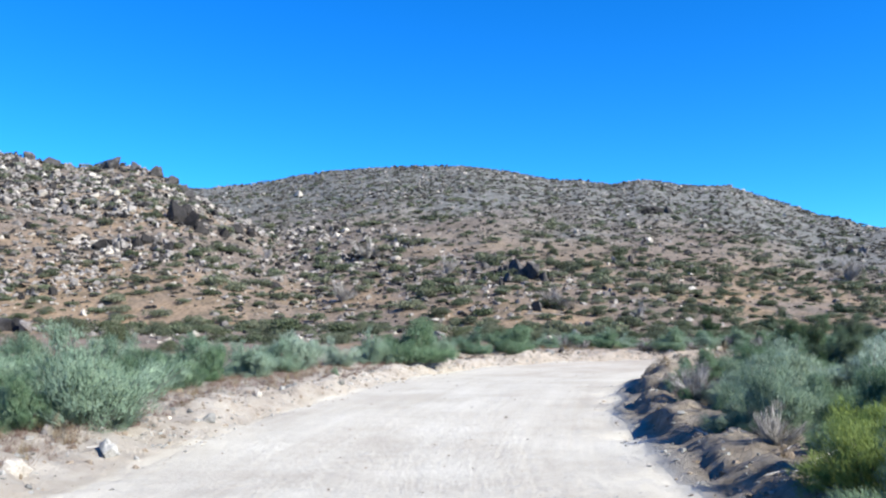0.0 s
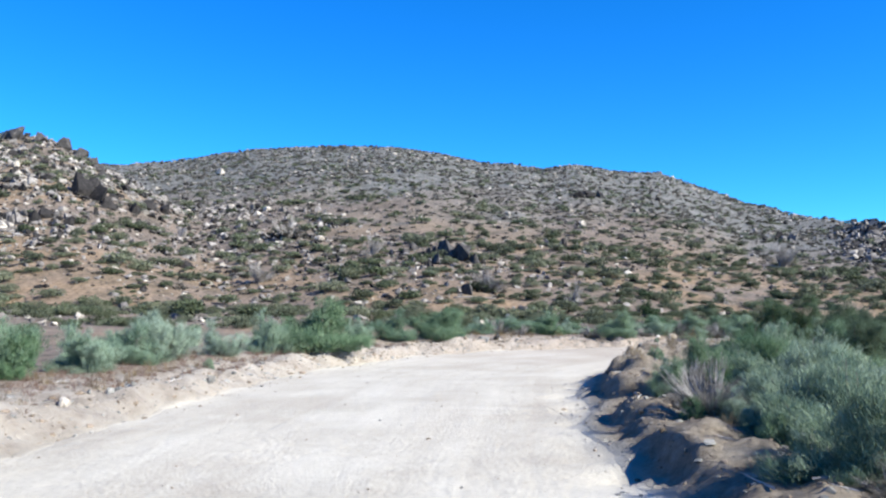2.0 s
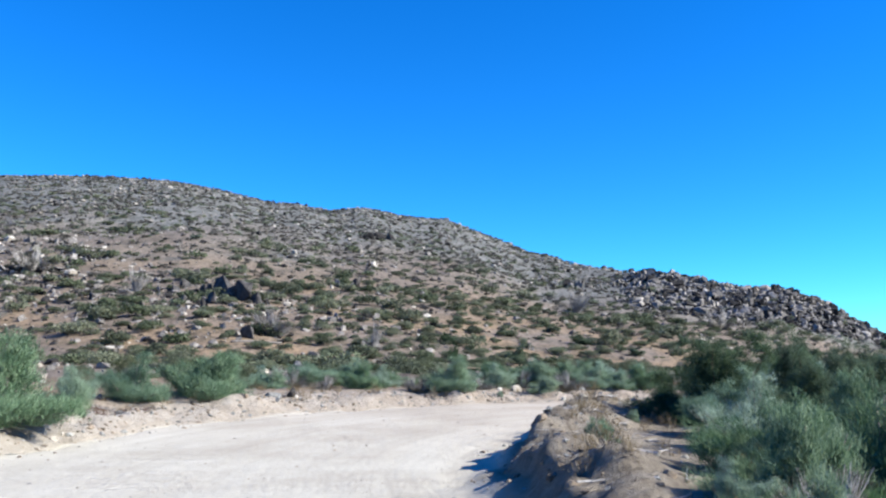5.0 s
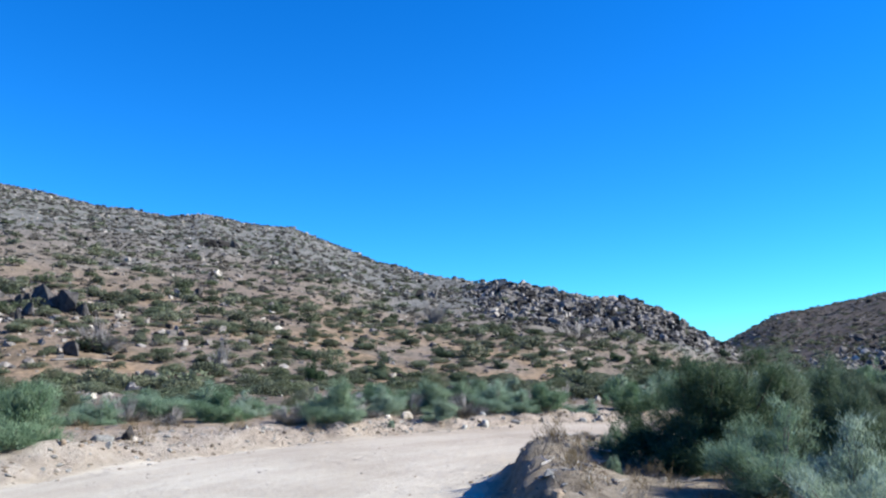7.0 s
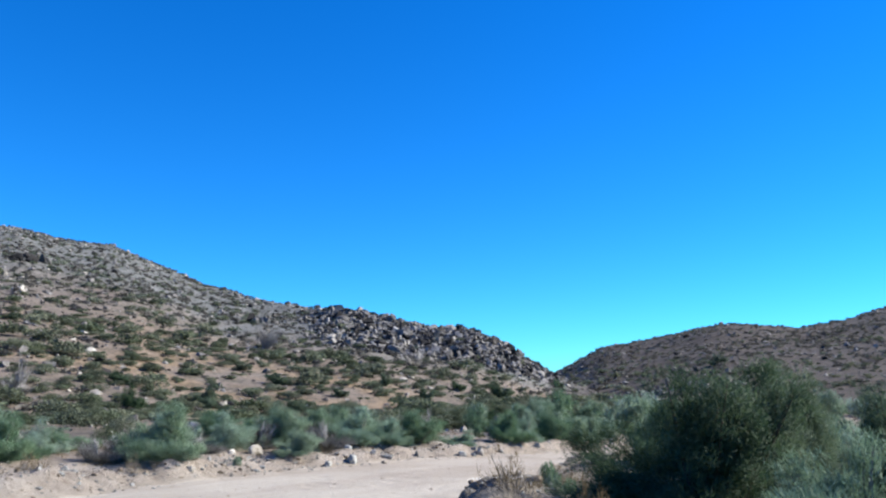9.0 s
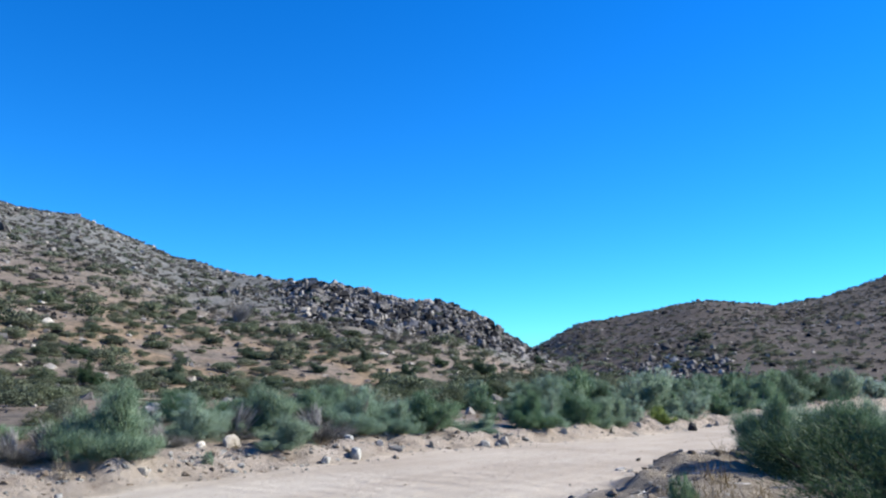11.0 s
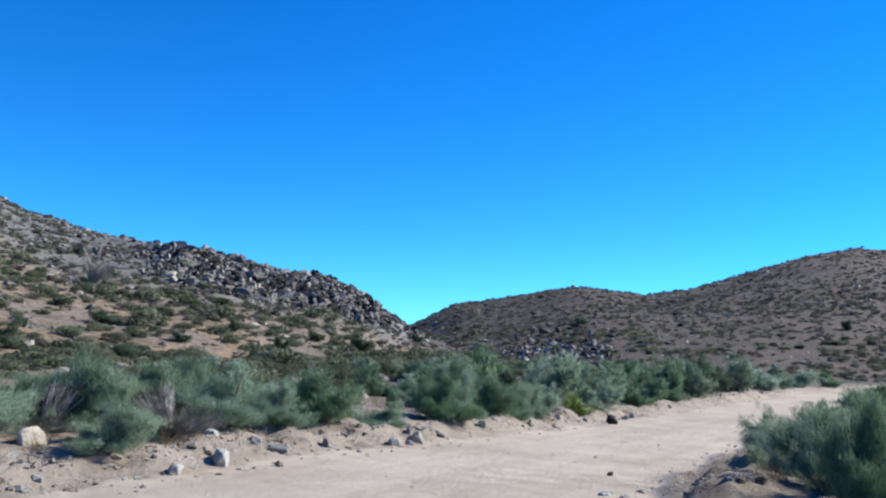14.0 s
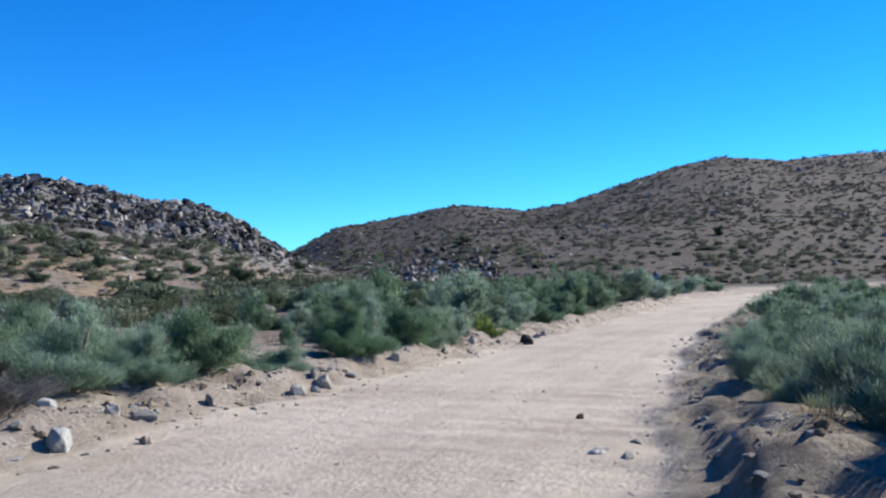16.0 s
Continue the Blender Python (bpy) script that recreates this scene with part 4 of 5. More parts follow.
    knoll = np.exp(-(((az - 55) / 4.5) ** 2) - ((r - 88) / 10) ** 2) * 0.9
    slope = (0.36 + 0.6 * rise(fbm(x, y, 12.0, 3, 64), 0.1, 0.5)) * (1 - 0.75 * rise(az, 47, 52))
    top = 0.35 * rise(hill, 0.90, 1.0) * (az < 30)
    chance = np.clip(spur + crag + knoll + slope + top, 0, 1)
    keep = np.flatnonzero((rng.uniform(0, 1, len(x)) < chance) & (out > 6))
    plain, dark, pale, sharp, sharp_dark = [], [], [], [], []
    # blocks heaped on the rocky ridge
    cx, cy, cz, ch, _, ca, cr, crng = hill_scatter(6400, 8, 30.5, 48, 76, 126)
    for k in np.flatnonzero(crng.uniform(0, 1, len(cx)) < rise(ch, 0.42, 0.62) * rise(ca, 30.5, 33)):
        s = (0.34 + 0.85 * crng.uniform(0, 1) ** 2) * (1 - 0.45 * rise(ch[k], 0.86, 0.97))
        row = (crng.integers(8), cx[k], cy[k], cz[k] - 0.05 * s, crng.uniform(0, 6.28), crng.normal(0, 0.5), s * crng.uniform(0.7, 1.3), s, s * crng.uniform(0.7, 1.45))
        (sharp_dark if crng.uniform(0, 1) < 0.36 else sharp).append(row)
    # the stony knoll at the mouth of the valley
    kx, ky, kz, _, _, ka, kr, krng = hill_scatter(4200, 10, 50.5, 61, 80, 108)
    for k in np.flatnonzero(krng.uniform(0, 1, len(kx)) < np.exp(-(((ka - 55.3) / 2.2) ** 2) - ((kr - 92) / 10) ** 2)):
        s = 0.25 + 0.65 * krng.uniform(0, 1) ** 2
        row = (krng.integers(8), kx[k], ky[k], kz[k] - 0.05 * s, krng.uniform(0, 6.28), krng.normal(0, 0.4), s * krng.uniform(0.8, 1.4), s, s * krng.uniform(0.8, 1.4))
        (dark if krng.uniform(0, 1) < 0.36 else pale if krng.uniform(0, 1) < 0.2 else plain).append(row)
    for k in keep:
        big = 1.0 + 0.6 * crag[k] + 0.9 * spur[k] + 0.3 * knoll[k]
        s = (0.24 + 0.2 * crag[k] + 0.65 * rng.uniform(0, 1) ** 2.6) * big * (1 + 0.3 * rise(r[k], 80, 180))
        row = (rng.integers(8), x[k], y[k], z[k] - 0.1 * s, rng.uniform(0, 6.28), rng.normal(0, 0.3), s * rng.uniform(0.8, 1.5), s * rng.uniform(0.8, 1.2), s * rng.uniform(0.7, 1.2))
        u = rng.uniform(0, 1)
        (dark if u < 0.34 + 0.5 * top[k] + 0.2 * crag[k] + 0.06 * spur[k] else pale if u > 0.86 + 0.1 * crag[k] + 0.07 * spur[k] else plain).append(row)
    # rubble that covers the spur in patches, and lies about the outcrop
    sx, sy, sz, sh_, so, sa_, sr, srng = hill_scatter(26000, 14, -42, -5, 46, 150)
    rim = np.interp(sa_, [t[0] for t in SPUR], [t[1] for t in SPUR])
    for k in np.flatnonzero((srng.uniform(0, 1, len(sx)) < 0.18 + 0.82 * rise(fbm(sx, sy, 11.0, 3, 67), -0.08, 0.22)) & (sr < rim + 2) & (sr > 58 + 8 * srng.uniform(0, 1, len(sx)))):
        s = (0.24 + 1.05 * srng.uniform(0, 1) ** 3.0) * (0.75 + 0.5 * rise(sr[k], 62, 100))
        row = (srng.integers(8), sx[k], sy[k], sz[k] - 0.1 * s, srng.uniform(0, 6.28), srng.normal(0, 0.5), s * srng.uniform(0.8, 1.4), s, s * srng.uniform(0.7, 1.3))
        u = srng.uniform(0, 1)
        (sharp_dark if u < 0.36 else pale if u > 0.90 else sharp).append(row)
    orng = np.random.default_rng(15)
    ox, oy = orng.normal(5.5, 6.5, 900), orng.normal(79.0, 6.5, 900)
    for k, oz in enumerate(land(ox, oy)[0]):
        s = 0.16 + 0.55 * orng.uniform(0, 1) ** 3
        row = (orng.integers(8), ox[k], oy[k], oz - 0.1 * s, orng.uniform(0, 6.28), orng.normal(0, 0.5), s * orng.uniform(0.8, 1.4), s, s * orng.uniform(0.7, 1.3))
        (sharp_dark if orng.uniform(0, 1) < 0.35 else pale if orng.uniform(0, 1) < 0.22 else sharp).append(row)
    # small stones everywhere between
    x, y, z, hill, out, az, r, rng = hill_scatter(52000, 11, -42, 100, 22, 200)
    keep = (rng.uniform(0, 1, len(x)) < 0.30 + 0.5 * fbm(x, y, 9.0, 3, 66) + 0.2 * rise(-az, 6, 14) - 0.2 * rise(az, 48, 54)) & (out > 4)
    bits = []
    for k in np.flatnonzero(keep):
        s = 0.11 + 0.36 * rng.uniform(0, 1) ** 2.2
        bits.append((rng.integers(4), x[k], y[k], z[k], rng.uniform(0, 6.28), rng.normal(0, 0.4), s * rng.uniform(0.8, 1.6), s, s * rng.uniform(0.6, 1.1)))
    many("hill_stones", CHIP_SHAPES, bits[::2], PALE_ROCK, "small pale stones littering the slopes", "stones")
    many("grey_hill_stones", CHIP_SHAPES, bits[1::2], GRANITE, "small grey stones littering the slopes", "stones")
    many("boulders", ROCK_SHAPES, plain, GRANITE, "weathered grey-brown granite boulders strewn over the slopes", "boulders")
    many("broken_rock", SHARP_SHAPES, sharp, GRANITE, "broken angular granite blocks heaped on the rocky ridges", "boulders")
    many("dark_broken_rock", SHARP_SHAPES, sharp_dark, DARK_ROCK, "dark angular blocks heaped on the rocky ridges", "boulders")
    many("dark_boulders", ROCK_SHAPES, dark, DARK_ROCK, "dark varnished boulders among the paler ones", "boulders")
    many("pale_boulders", ROCK_SHAPES, pale, PALE_ROCK, "pale sunlit stones on the slopes", "boulders")


cover_hills()

# ---- single rocks that stand out ----
FINE_ROCKS = [rock_mesh(40 + n, 17 + 2 * (n % 4), (0.75, 0.9, 0.65, 0.8)[n % 4], fine=1) for n in range(6)]
PILED_ROCKS = [rock_pile(3 + n, 3 + n % 2) for n in range(6)]
BLOCK_ROCKS = [rock_mesh(150 + n, 10 + n % 3, (0.95, 0.8, 1.0)[n % 3], fine=1) for n in range(7)]
ROUND_ROCKS = [rock_mesh(90 + n, 34, 0.9, fine=1) for n in range(3)]
SHAPED = {}


def boulder(name, mat, label, x, y, wide, high, seed, deep=0.85, sink=0.12, group="", whole=False):
    rnd = random.Random(seed)
    shapes, lean = (BLOCK_ROCKS if whole else PILED_ROCKS, 8) if name == "boulder" else (ROUND_ROCKS if mat is PALE_ROCK else FINE_ROCKS, 12)
    k = rnd.randrange(len(shapes))
    key = (name, whole, k, mat.name)
    if key not in SHAPED:
        me = shapes[k].copy()
        me.materials.append(mat)
        SHAPED[key] = me
    ob = new(name, SHAPED[key])
    top = max(v.co.z for v in shapes[k].vertices)
    ob.matrix_world = set_down(x, y, sink * high, rnd.uniform(0, 360), (wide, wide * deep, high * (0.80 + sink) / top), (rnd.uniform(-lean, lean), rnd.uniform(-lean, lean)))
    return tagged(ob, label, "rock", group)


SPUR_ROCKS = [(-33.9, 108.4, 3.3, 4.3), (-32.3, 108.0, 2.8, 3.9), (-30.7, 107.6, 2.2, 2.2), (-28.6, 110.5, 2.4, 1.9), (-32.7, 94.0, 2.2, 1.7), (-34.9, 92.0, 2.1, 1.7), (-29.3, 90.8, 1.9, 1.5), (-28.9, 118.0, 2.6, 1.9),
              (-27.5, 121.0, 2.4, 1.8), (-22.4, 108.7, 2.0, 1.8), (-33.4, 92.6, 1.8, 1.7), (-36.3, 90.2, 2.1, 1.8), (-36.0, 118.0, 2.6, 1.8), (-23.9, 48.9, 1.3, 1.0), (-26.0, 51.0, 1.5, 1.2), (-24.8, 49.6, 1.1, 1.2), (-25.6, 49.2, 1.0, 0.7), (-23.1, 49.4, 0.9, 0.7), (-27.0, 50.4, 1.3, 1.0)]
CREST_ROCKS = [(-56.3, 144.9, 4.0, 3.6), (-53.0, 145.4, 3.4, 2.6), (-49.5, 144.5, 3.6, 2.8), (-46.0, 143.0, 3.2, 2.6), (-66.9, 143.6, 3.6, 2.6), (-43.5, 140.0, 3.0, 2.4), (-76, 140, 4.0, 3.2),
               (-58.5, 145, 2.8, 2.2), (-70.5, 143, 2.8, 2.0), (-41.0, 136.0, 2.8, 2.2), (-38.5, 131.0, 2.6, 2.0)]
OUTCROP = [(7.0, 81.9, 2.5, 2.2), (8.5, 80.6, 1.8, 2.0), (7.8, 81.2, 1.5, 1.3), (9.4, 80.0, 1.2, 1.1), (5.9, 79.0, 1.4, 1.1), (6.1, 82.4, 1.4, 1.2), (5.1, 77.2, 1.0, 0.9), (7.2, 65.7, 1.4, 1.0), (5.2, 90.9, 1.5, 1.1), (4.0, 79.4, 1.0, 0.8),
           (5.6, 83.6, 1.0, 0.9), (10.4, 82.0, 0.9, 0.7), (3.6, 84.5, 0.9, 0.8), (4.4, 86.4, 1.1, 0.9)]
HILL_GROUPS = [(20.0, 91.0, 2.0, 1.4), (20.8, 94.2, 1.4, 1.0), (26.1, 109.9, 1.7, 0.9), (59.6, 120.2, 2.6, 1.9), (58.0, 121.0, 2.2, 1.7), (57.0, 118.4, 1.8, 1.2), (36.1, 143.5, 3.6, 1.6),
               (38.5, 144.5, 3.0, 1.5), (34.0, 141.5, 2.8, 1.3), (18.6, 93.0, 1.3, 1.0)]
CRAG = [(80.4, 104.9, 1.9, 1.5), (72.2, 122.9, 2.0, 1.5), (73.4, 110.8, 2.2, 1.5), (82.9, 100.9, 2.0, 1.5), (87.5, 100.7, 1.8, 1.5), (74.2, 102.3, 2.0, 1.5), (63.1, 92.2, 1.8, 1.2),
        (71.0, 92.5, 2.0, 1.3), (73.4, 90.3, 1.9, 1.2), (68.8, 109.7, 2.2, 1.4), (67.9, 101.3, 1.9, 1.2), (86.2, 96.0, 1.8, 1.2), (78.5, 106.5, 2.2, 1.6), (76.5, 96.0, 2.0, 1.4)]
KNOLL = [(97.4, 81.7, 2.8, 1.9), (98.0, 80.1, 2.4, 1.3), (91.1, 79.3, 1.8, 1.3), (92.3, 74.5, 1.9, 1.3), (81.3, 72.4, 1.7, 1.0), (79.7, 69.4, 1.6, 1.0), (79.1, 66.9, 1.6, 1.0),
         (81.5, 73.8, 1.5, 0.9), (86.5, 68.9, 1.8, 1.2), (79.2, 63.5, 1.5, 1.0), (84.9, 71.2, 1.5, 1.1)]
for n, (x, y, w, h) in enumerate(SPUR_ROCKS + CREST_ROCKS):
    grey = n > 3 and n % 4 == 1 and n < len(SPUR_ROCKS)
    boulder("boulder", GRANITE if grey else DARK_ROCK if n < 19 else SLATE_ROCK, "large grey granite boulder on the rocky spur" if grey else "large dark weathered boulder on the rocky spur", x, y, w * (1 if n < 19 else 0.95),
            h * (0.85 if n < 19 else 0.78), 40 + n, group="boulders of the spur", whole=True)
for n, (x, y, w, h) in enumerate(OUTCROP):
    boulder("boulder", SLATE_ROCK, "dark grey cracked boulder of the outcrop on the slope", x, y, w, h, 80 + n, 0.7, group="outcrop", whole=True)
for n, (x, y, w, h) in enumerate(HILL_GROUPS):
    boulder("boulder", (DARK_ROCK, GRANITE)[n % 2], "weathered boulder on the brushy hillside", x, y, w, h, 120 + n, group="hillside boulders")
for n, (x, y, w, h) in enumerate(CRAG):
    boulder("boulder", (DARK_ROCK, GRANITE, GRANITE)[n % 3], "blocky granite boulder of the rocky ridge", x, y, w, h, 160 + n, group="boulders of the ridge")
for n, (x, y, w, h) in enumerate(KNOLL):
    boulder("boulder", (SLATE_ROCK, SLATE_ROCK, GRANITE)[n % 3], "granite boulder on the low stony knoll", x, y, w * 0.68, h * 0.72, 200 + n, group="boulders of the knoll", whole=n % 2 == 0)
for n, (x, y, w, h) in enumerate([(-13.5, 46.5, 0.7, 0.5), (-28.5, 67.9, 0.8, 0.7), (-33.4, 195.3, 3.0, 2.0), (-25.7, 79.9, 0.9, 0.7), (27.1, 111.2, 1.5, 0.9), (18.4, 117.1, 1.3, 0.8),
                                  (27.8, 69.4, 0.9, 0.7), (82.0, 49.0, 1.4, 1.1), (76.4, 58.7, 0.9, 0.5)]):
    boulder("boulder", PALE_ROCK, "pale sunlit boulder lying on the slope", x, y, w, h, 240 + n, group="pale boulders")

# leafless grey bushes on the slope
for n, (x, y, w, h) in enumerate([(8.9, 67.3, 3.0, 2.3), (-9.0, 100.8, 4.2, 3.0), (-9.3, 78.4, 3.0, 2.3), (14.4, 63.0, 2.3, 1.7), (0.3, 86.0, 3.2, 2.0), (43.6, 91.9, 4.4, 2.7), (55.5, 83.8, 4.0, 2.2)]):
    tagged(plant("dry", x, y, w, h, 300 + n), "leafless grey bush standing on the stony hillside", group="bare bushes on the slope")
# dark evergreen bushes on the flats beyond
for n, (x, y, w, h) in enumerate([(58.4, 75.5, 2.8, 1.9), (20.9, 67.7, 1.8, 0.9), (32.3, 49.2, 1.5, 1.0), (84.1, 90.9, 2.0, 1.4), (101.5, 79.0, 3.6, 1.4), (18.6, 59.9, 1.5, 1.3), (33.5, 72.0, 2.1, 1.0),
                                  (24.1, 63.4, 1.7, 1.3), (35.4, 67.3, 1.6, 0.7), (28.8, 62.2, 2.0, 0.9), (42.5, 71.7, 1.9, 1.0), (43.8, 68.7, 2.2, 1.2), (52.9, 75.0, 2.2, 1.0), (30.1, 59.2, 1.1, 0.6),
                                  (114.8, 50.9, 1.9, 1.5)]):
    tagged(plant("dark", x, y, w, h, 340 + n), "dark green evergreen bush on the stony slope", group="evergreen bushes on the slope")

# ---- stones of the road verges ----
ROADSIDE = [("pale", 11.1, 34.55, 0.36, 0.22), ("pale", 10.5, 34.3, 0.22, 0.10), ("grey", 12.6, 33.45, 0.30, 0.20), ("grey", 11.9, 33.25, 0.28, 0.13), ("grey", 13.75, 33.87, 0.25, 0.11),
            ("grey", 14.7, 34.05, 0.17, 0.13), ("grey", 15.9, 33.95, 0.22, 0.13), ("pale", 16.7, 34.2, 0.22, 0.17), ("grey", 16.35, 34.05, 0.14, 0.1), ("dark", 26.3, 35.95, 0.42, 0.28), ("dark", 26.7, 36.2, 0.38, 0.24),
            ("pale", 14.2, 29.62, 0.15, 0.05), ("pale", 14.3, 29.86, 0.17, 0.05), ("dark", 15.75, 30.57, 0.08, 0.06), ("pale", 13.42, 33.9, 0.13, 0.12), ("clod", 13.1, 33.1, 0.14, 0.08),
            ("dark", -4.85, 16.4, 0.36, 0.28), ("pale", -4.8, 10.5, 0.22, 0.17), ("grey", -3.9, 10.1, 0.36, 0.19), ("grey", -3.5, 12.9, 0.27, 0.15), ("grey", -2.28, 19.2, 0.2, 0.12), ("pale", -4.2, 8.5, 0.32, 0.18),
            ("pale", -3.3, 15.4, 0.24, 0.12), ("dark", 4.35, 31.6, 0.36, 0.28), ("grey", 3.85, 31.2, 0.42, 0.2), ("pale", 10.3, 26.3, 0.14, 0.1), ("grey", 19.6, 35.1, 0.2, 0.13), ("pale", 22.5, 35.9, 0.2, 0.13),
            ("pale", 12.6, 40.4, 0.5, 0.4), ("grey", 17.7, 34.55, 0.16, 0.1), ("pale", 24.0, 36.15, 0.2, 0.14), ("grey", 28.6, 36.75, 0.24, 0.16),
            ("pale", 29.3, 36.85, 0.22, 0.16)]
STONE = {"pale": (PALE_ROCK, "pale rounded stone on the road bank"), "grey": (GREY_STONE, "grey angular stone on the road bank"), "dark": (DARK_ROCK, "dark stone lying beside the road"),
         "clod": (CLOD, "brown clod of earth on the road bank")}
for n, (kind, x, y, w, h) in enumerate(ROADSIDE):
    boulder("stone", STONE[kind][0], STONE[kind][1], x, y, w, h, 400 + n, 0.7, 0.2, "stones beside the road")


def along_edges(count, seed, lo, hi, left_share):
    """Places on the verges: lo to hi metres outside the road's edges."""
    rnd = random.Random(seed)
    got = []
    while len(got) < count:
        line, sign = (LEFT_LINE, 1) if rnd.random() < left_share else (RIGHT_LINE, -1)
        k = rnd.randrange(5, 62)
        a, b = line[k], line[min(k + 1, len(line) - 1)]
        s, d = rnd.random(), rnd.uniform(lo, hi) * sign
        dx, dy = (b - a) / (np.hypot(*(b - a)) + 1e-9)
        x, y = a[0] + (b[0] - a[0]) * s - dy * d, a[1] + (b[1] - a[1]) * s + dx * d
        if -2 < y < 45 and x < 60:
            got.append((x, y, rnd))
    return got


for n, (x, y, rnd) in enumerate(along_edges(190, 12, -0.1, 1.5, 0.93)):
    kind = rnd.choice(("grey", "pale", "clod", "grey", "clod"))
    w = 0.06 + 0.12 * rnd.random() ** 2.5
    boulder("stone", STONE[kind][0], STONE[kind][1], x, y, w, w * rnd.uniform(0.45, 0.7), 600 + n, 0.8, 0.25, "stones beside the road")


for n, (x, y, rnd) in enumerate(along_edges(70, 31, 0.1, 1.1, 0.0)):
    w = 0.05 + 0.11 * rnd.random() ** 2
    boulder("clod", CLOD, "crumbling brown clod of earth on the berm", x, y, w, w * rnd.uniform(0.4, 0.65), 1600 + n, 0.85, 0.3, "clods of the berm")


def loose_gravel():
    rng = np.random.default_rng(9)
    rows = []
    for lo, hi, count, share, size in ((0.0, 1.5, 3000, 0.95, 0.065), (-0.5, 0.9, 2600, 0.5, 0.045), (-3.0, -0.3, 900, 0.5, 0.022), (0.3, 3.0, 1800, 0.5, 0.06), (0.0, 1.4, 2600, 0.12, 0.034)):
        places = along_edges(count, int(count), lo, hi, share)
        x, y = np.array([p[0] for p in places]), np.array([p[1] for p in places])
        z = land(x, y)[0]
        for k in range(len(x)):
            s = size * (0.5 + 1.6 * rng.uniform(0, 1) ** 3)
            rows.append((rng.integers(8), x[k], y[k], z[k] - 0.2 * s, rng.uniform(0, 6.28), rng.normal(0, 0.4), s * rng.uniform(0.8, 1.5), s, s * rng.uniform(0.7, 1.1)))
    many("gravel", ROCK_SHAPES, rows[::2], GREY_STONE, "loose grey gravel scattered on the road and its verges", "gravel")
    many("earth_crumbs", ROCK_SHAPES, rows[1::2], CLOD, "brown crumbs of earth on the verges", "earth")


def dry_grass():
    rng = np.random.default_rng(19)
    shapes = []
    for n in range(4):
        p = rng.normal(0, 0.05, (26, 3)) * (1, 1, 0)
        w = rng.normal(0, 0.4, (26, 3)) + (0, 0, 1)
        w /= np.linalg.norm(w, axis=1, keepdims=True)
        shapes.append(blades(p, w, rng.uniform(0.10, 0.24, 26), rng.uniform(0.004, 0.008, 26), rng))
    places = along_edges(900, 23, 0.7, 4.0, 0.6)
    x, y = np.array([p[0] for p in places]), np.array([p[1] for p in places])
    z = land(x, y)[0]
    rows = [(rng.integers(4), x[k], y[k], z[k] - 0.01, rng.uniform(0, 6.28), 0, s, s, s) for k in range(len(x)) for s in (rng.uniform(0.6, 1.3),)]
    many("dry_grass", shapes, rows, STRAW, "thin dry straw-coloured grass tufts on the verges", "grass")
    places = [p for p in along_edges(3600, 29, 0.6, 2.5, 1.0) if p[1] < 29]
    x, y = np.array([p[0] for p in places]), np.array([p[1] for p in places])
    z = land(x, y)[0]
    rows = [(rng.integers(4), x[k], y[k], z[k] - 0.01, rng.uniform(0, 6.28), 0, s, s, s * 0.7) for k in range(len(x)) for s in (rng.uniform(0.5, 1.0),)]
    many("rusty_grass", shapes, rows, RUST, "low rusty-brown dry grass along the left bank", "grass")


def twig_litter():
    """Bleached broken twigs lying on the berm and under the bushes."""
    rng = np.random.default_rng(53)
    shapes = []
    for n in range(6):
        bend = rng.normal(0, 0.08, 3)
        line = np.array([(q - 0.5, bend[0] * math.sin(3 * q), 0.02 + abs(bend[1]) * q) for q in (0, 0.33, 0.66, 1)])
        fork = np.array([line[1], line[1] + (0.25, 0.18 + bend[2], 0.05), line[1] + (0.42, 0.24 + bend[2], 0.09)])
        v, f = tubes([line, fork], [0.028, 0.018])
        shapes.append((v, np.concatenate([f[:, (0, 1, 2)], f[:, (0, 2, 3)]])))
    places = along_edges(420, 59, 0.35, 2.4, 0.25)
    x, y = np.array([p[0] for p in places]), np.array([p[1] for p in places])
    z = land(x, y)[0]
    rows = [(rng.integers(6), x[k], y[k], z[k] + 0.005, rng.uniform(0, 6.28), rng.normal(0, 0.25), q, q, q) for k in range(len(x)) for q in (rng.uniform(0.15, 0.5),)]
    many("twigs", shapes, rows, GREY_TWIG, "bleached broken twigs strewn over the berm", "twigs")


loose_gravel()
dry_grass()
twig_litter()


# ---- small plants of the verges ----
WEED = bush("dry_weed", STRAW, TWIG, "small dry weed with thin straw-coloured stalks on the berm", "weed", 600, stems=26, tufts=60, per_tuft=6, blade=0.16, width=0.009, upright=0.65, hollow=0.7, skirt=0.0)
SPRIG = bush("small_shrub", GREEN, TWIG, "small green shrub growing on the road verge", "shrub", 610, stems=16, tufts=120, per_tuft=20, blade=0.13, width=0.012, upright=0.6, skirt=0.02)
BUSHES["weed"], BUSHES["sprig"] = [WEED], [SPRIG]
plant("sprig", 10.75, 26.75, 0.45, 0.42, 1)
plant("weed", 7.3, 24.0, 0.6, 0.45, 2)
for n, (x, y, rnd) in enumerate(along_edges(120, 41, 0.45, 2.2, 0.3)):
    w = rnd.uniform(0.25, 0.6)
    tagged(plant("weed" if rnd.random() < 0.8 else "sprig", x, y, w, w * rnd.uniform(0.55, 0.9), 2000 + n), group="weeds of the verges")

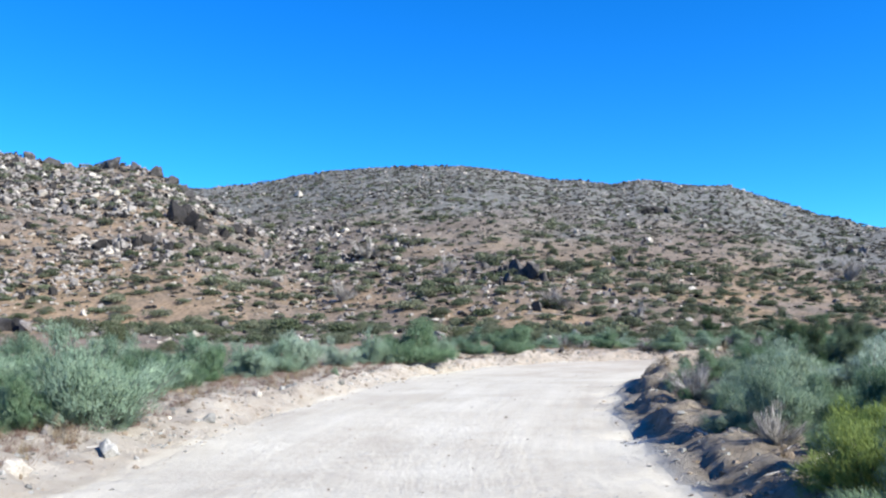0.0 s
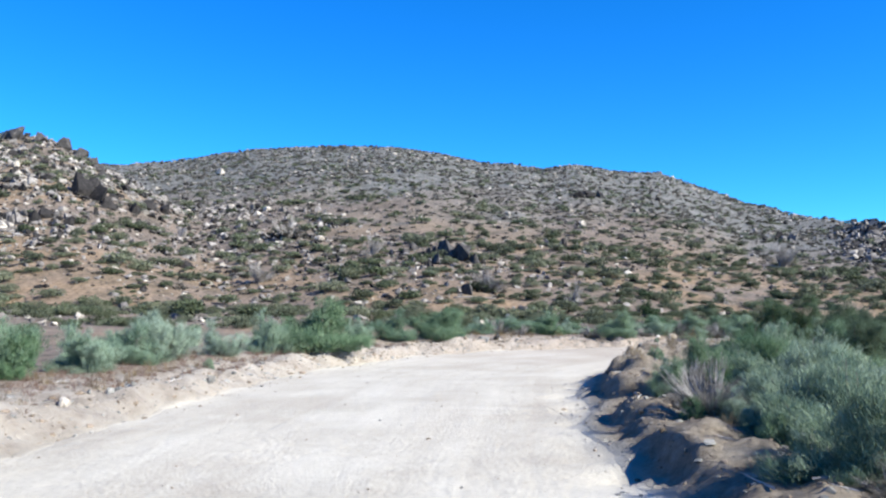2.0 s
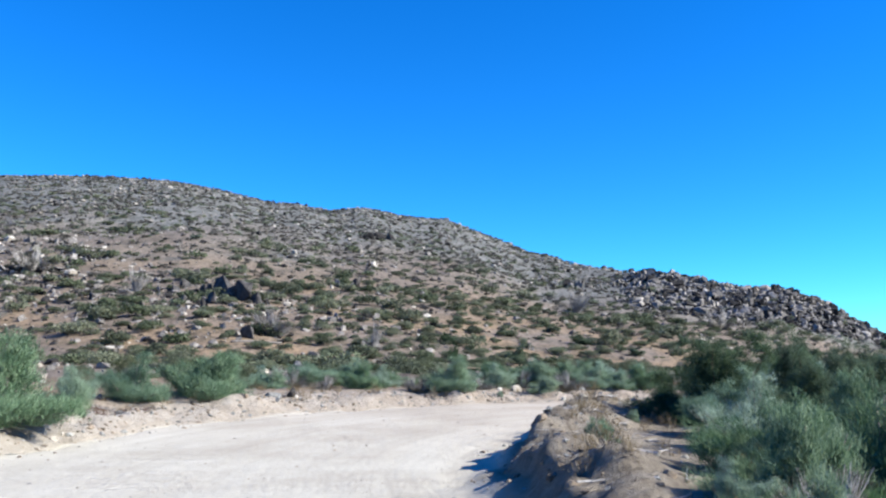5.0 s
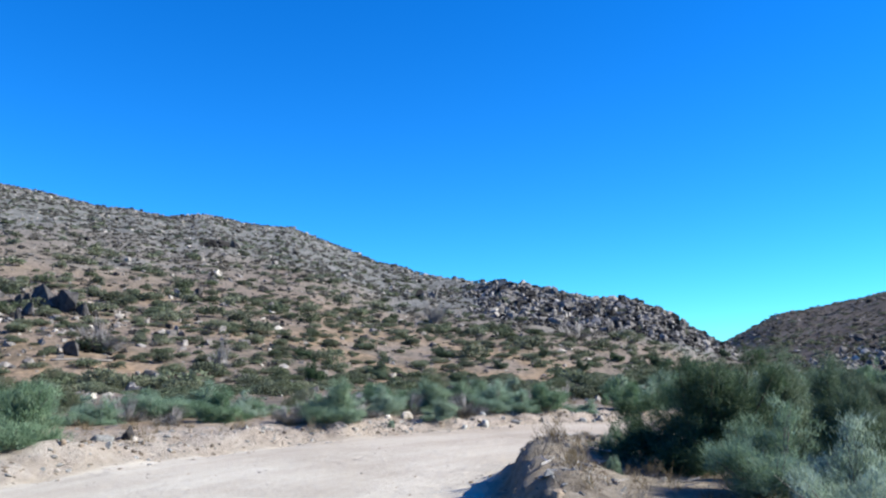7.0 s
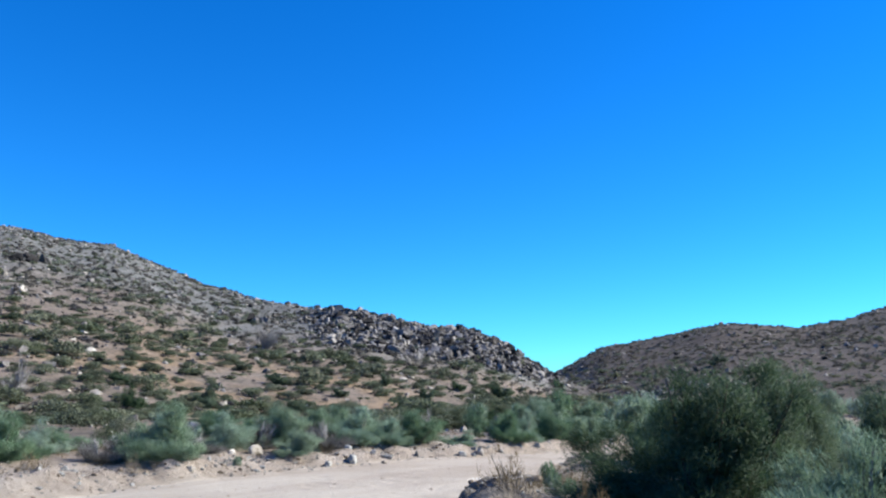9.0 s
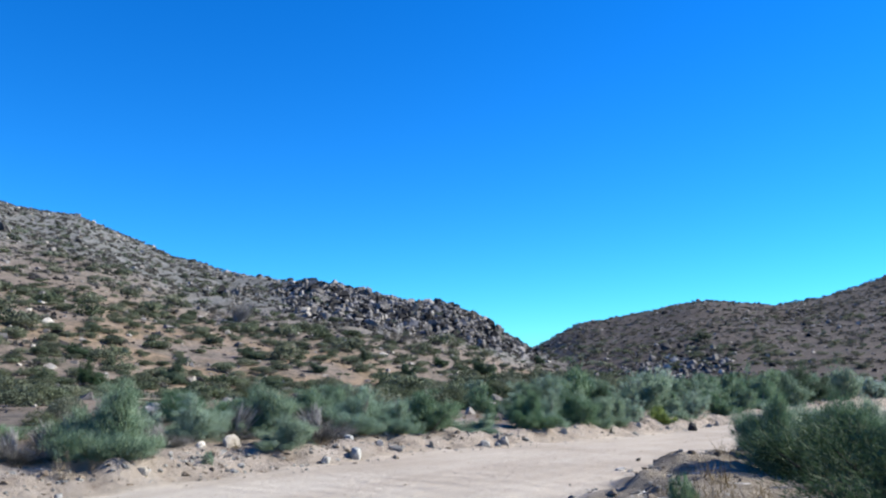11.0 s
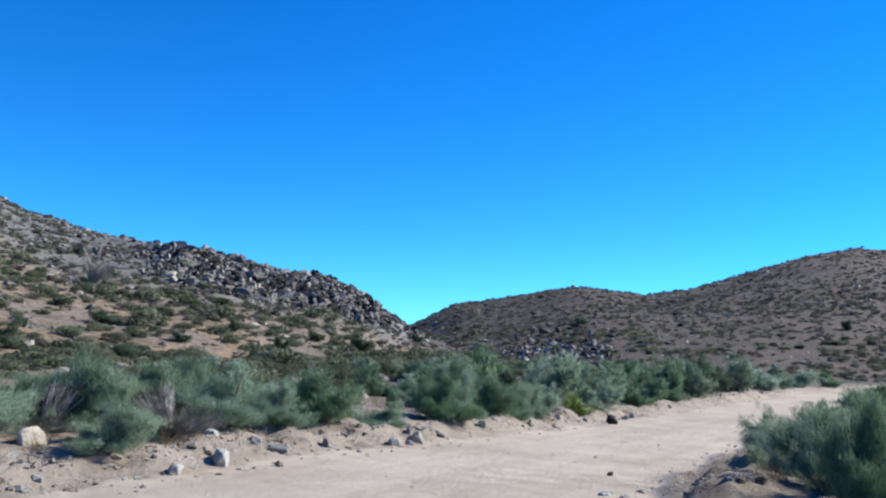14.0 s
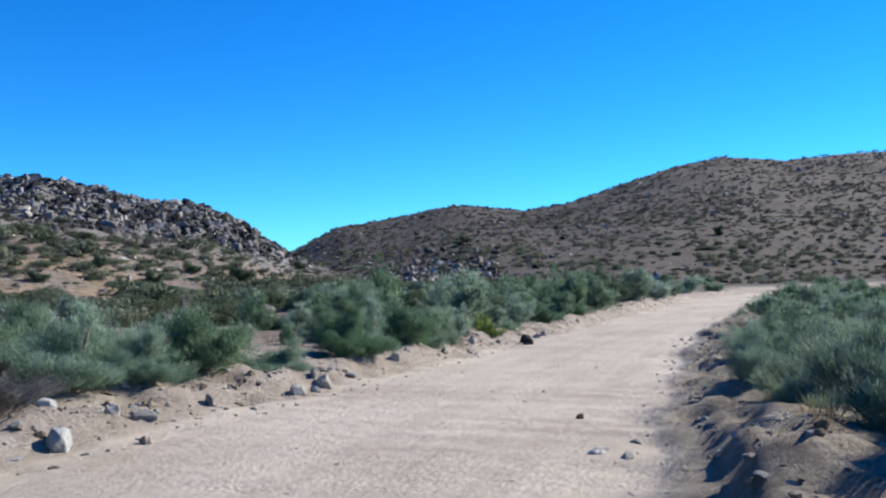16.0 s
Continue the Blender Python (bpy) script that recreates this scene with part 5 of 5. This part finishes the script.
# ---- low wooden rail beyond the brush, and a fallen log on the slope ----
def pole_mesh(length, thick, seed):
    """A slightly bent round pole along x, resting at z = 0."""
    rnd = random.Random(seed)
    bm = bmesh.new()
    rings, around = 9, 8
    for j in range(rings):
        s = j / (rings - 1)
        r = thick / 2 * (1 - 0.12 * s) * (0.82 if j in (0, rings - 1) else 1)
        cy, cz = 0.03 * length * math.sin(s * 3.0), thick / 2 + 0.012 * length * math.sin(s * 5.0)
        for q in range(around):
            a = q * 2 * math.pi / around
            k = r * rnd.uniform(0.92, 1.06)
            bm.verts.new(((s - 0.5) * length, cy + k * math.cos(a), cz + k * math.sin(a)))
    bm.verts.ensure_lookup_table()
    for j in range(rings - 1):
        for q in range(around):
            a, b = j * around + q, j * around + (q + 1) % around
            bm.faces.new([bm.verts[i] for i in (a, b, b + around, a + around)])
    bm.faces.new([bm.verts[q] for q in range(around)][::-1])
    bm.faces.new([bm.verts[(rings - 1) * around + q] for q in range(around)])
    bmesh.ops.recalc_face_normals(bm, faces=bm.faces[:])
    me = bpy.data.meshes.new("pole")
    bm.to_mesh(me)
    bm.free()
    for p in me.polygons:
        p.use_smooth = True
    return me


rail = tagged(new("wooden_rail"), "low rail of one pale pole on two dark posts", "rail")
rail.matrix_world = set_down(11.7, 39.0, 0.0, -25)
pole = part("pole", pole_mesh(1.1, 0.055, 1), PALE_WOOD, rail, "pale weathered pole")
pole.location = (0, 0, 0.40)
for side in (-0.5, 0.5):
    post = part("post", pole_mesh(0.50, 0.075, 2), DARK_TWIG, rail, "dark wooden post")
    post.matrix_basis = pose(side + 0.03, 0.0, 0.2, 0, 90, 0)
log = new("fallen_log", pole_mesh(3.1, 0.17, 3))
log.data.materials.append(TWIG)
log.matrix_world = set_down(7.6, 64.6, 0.05, 8)
tagged(log, "bleached grey log fallen on the stony slope", "log")

# patterns that no place took are not left standing about
for options in list(BUSHES.values()) + list(MID_BUSHES.values()):
    for thing in options:
        if thing.name not in used_first:
            for ob in list(thing.children_recursive) + [thing]:
                bpy.data.objects.remove(ob)
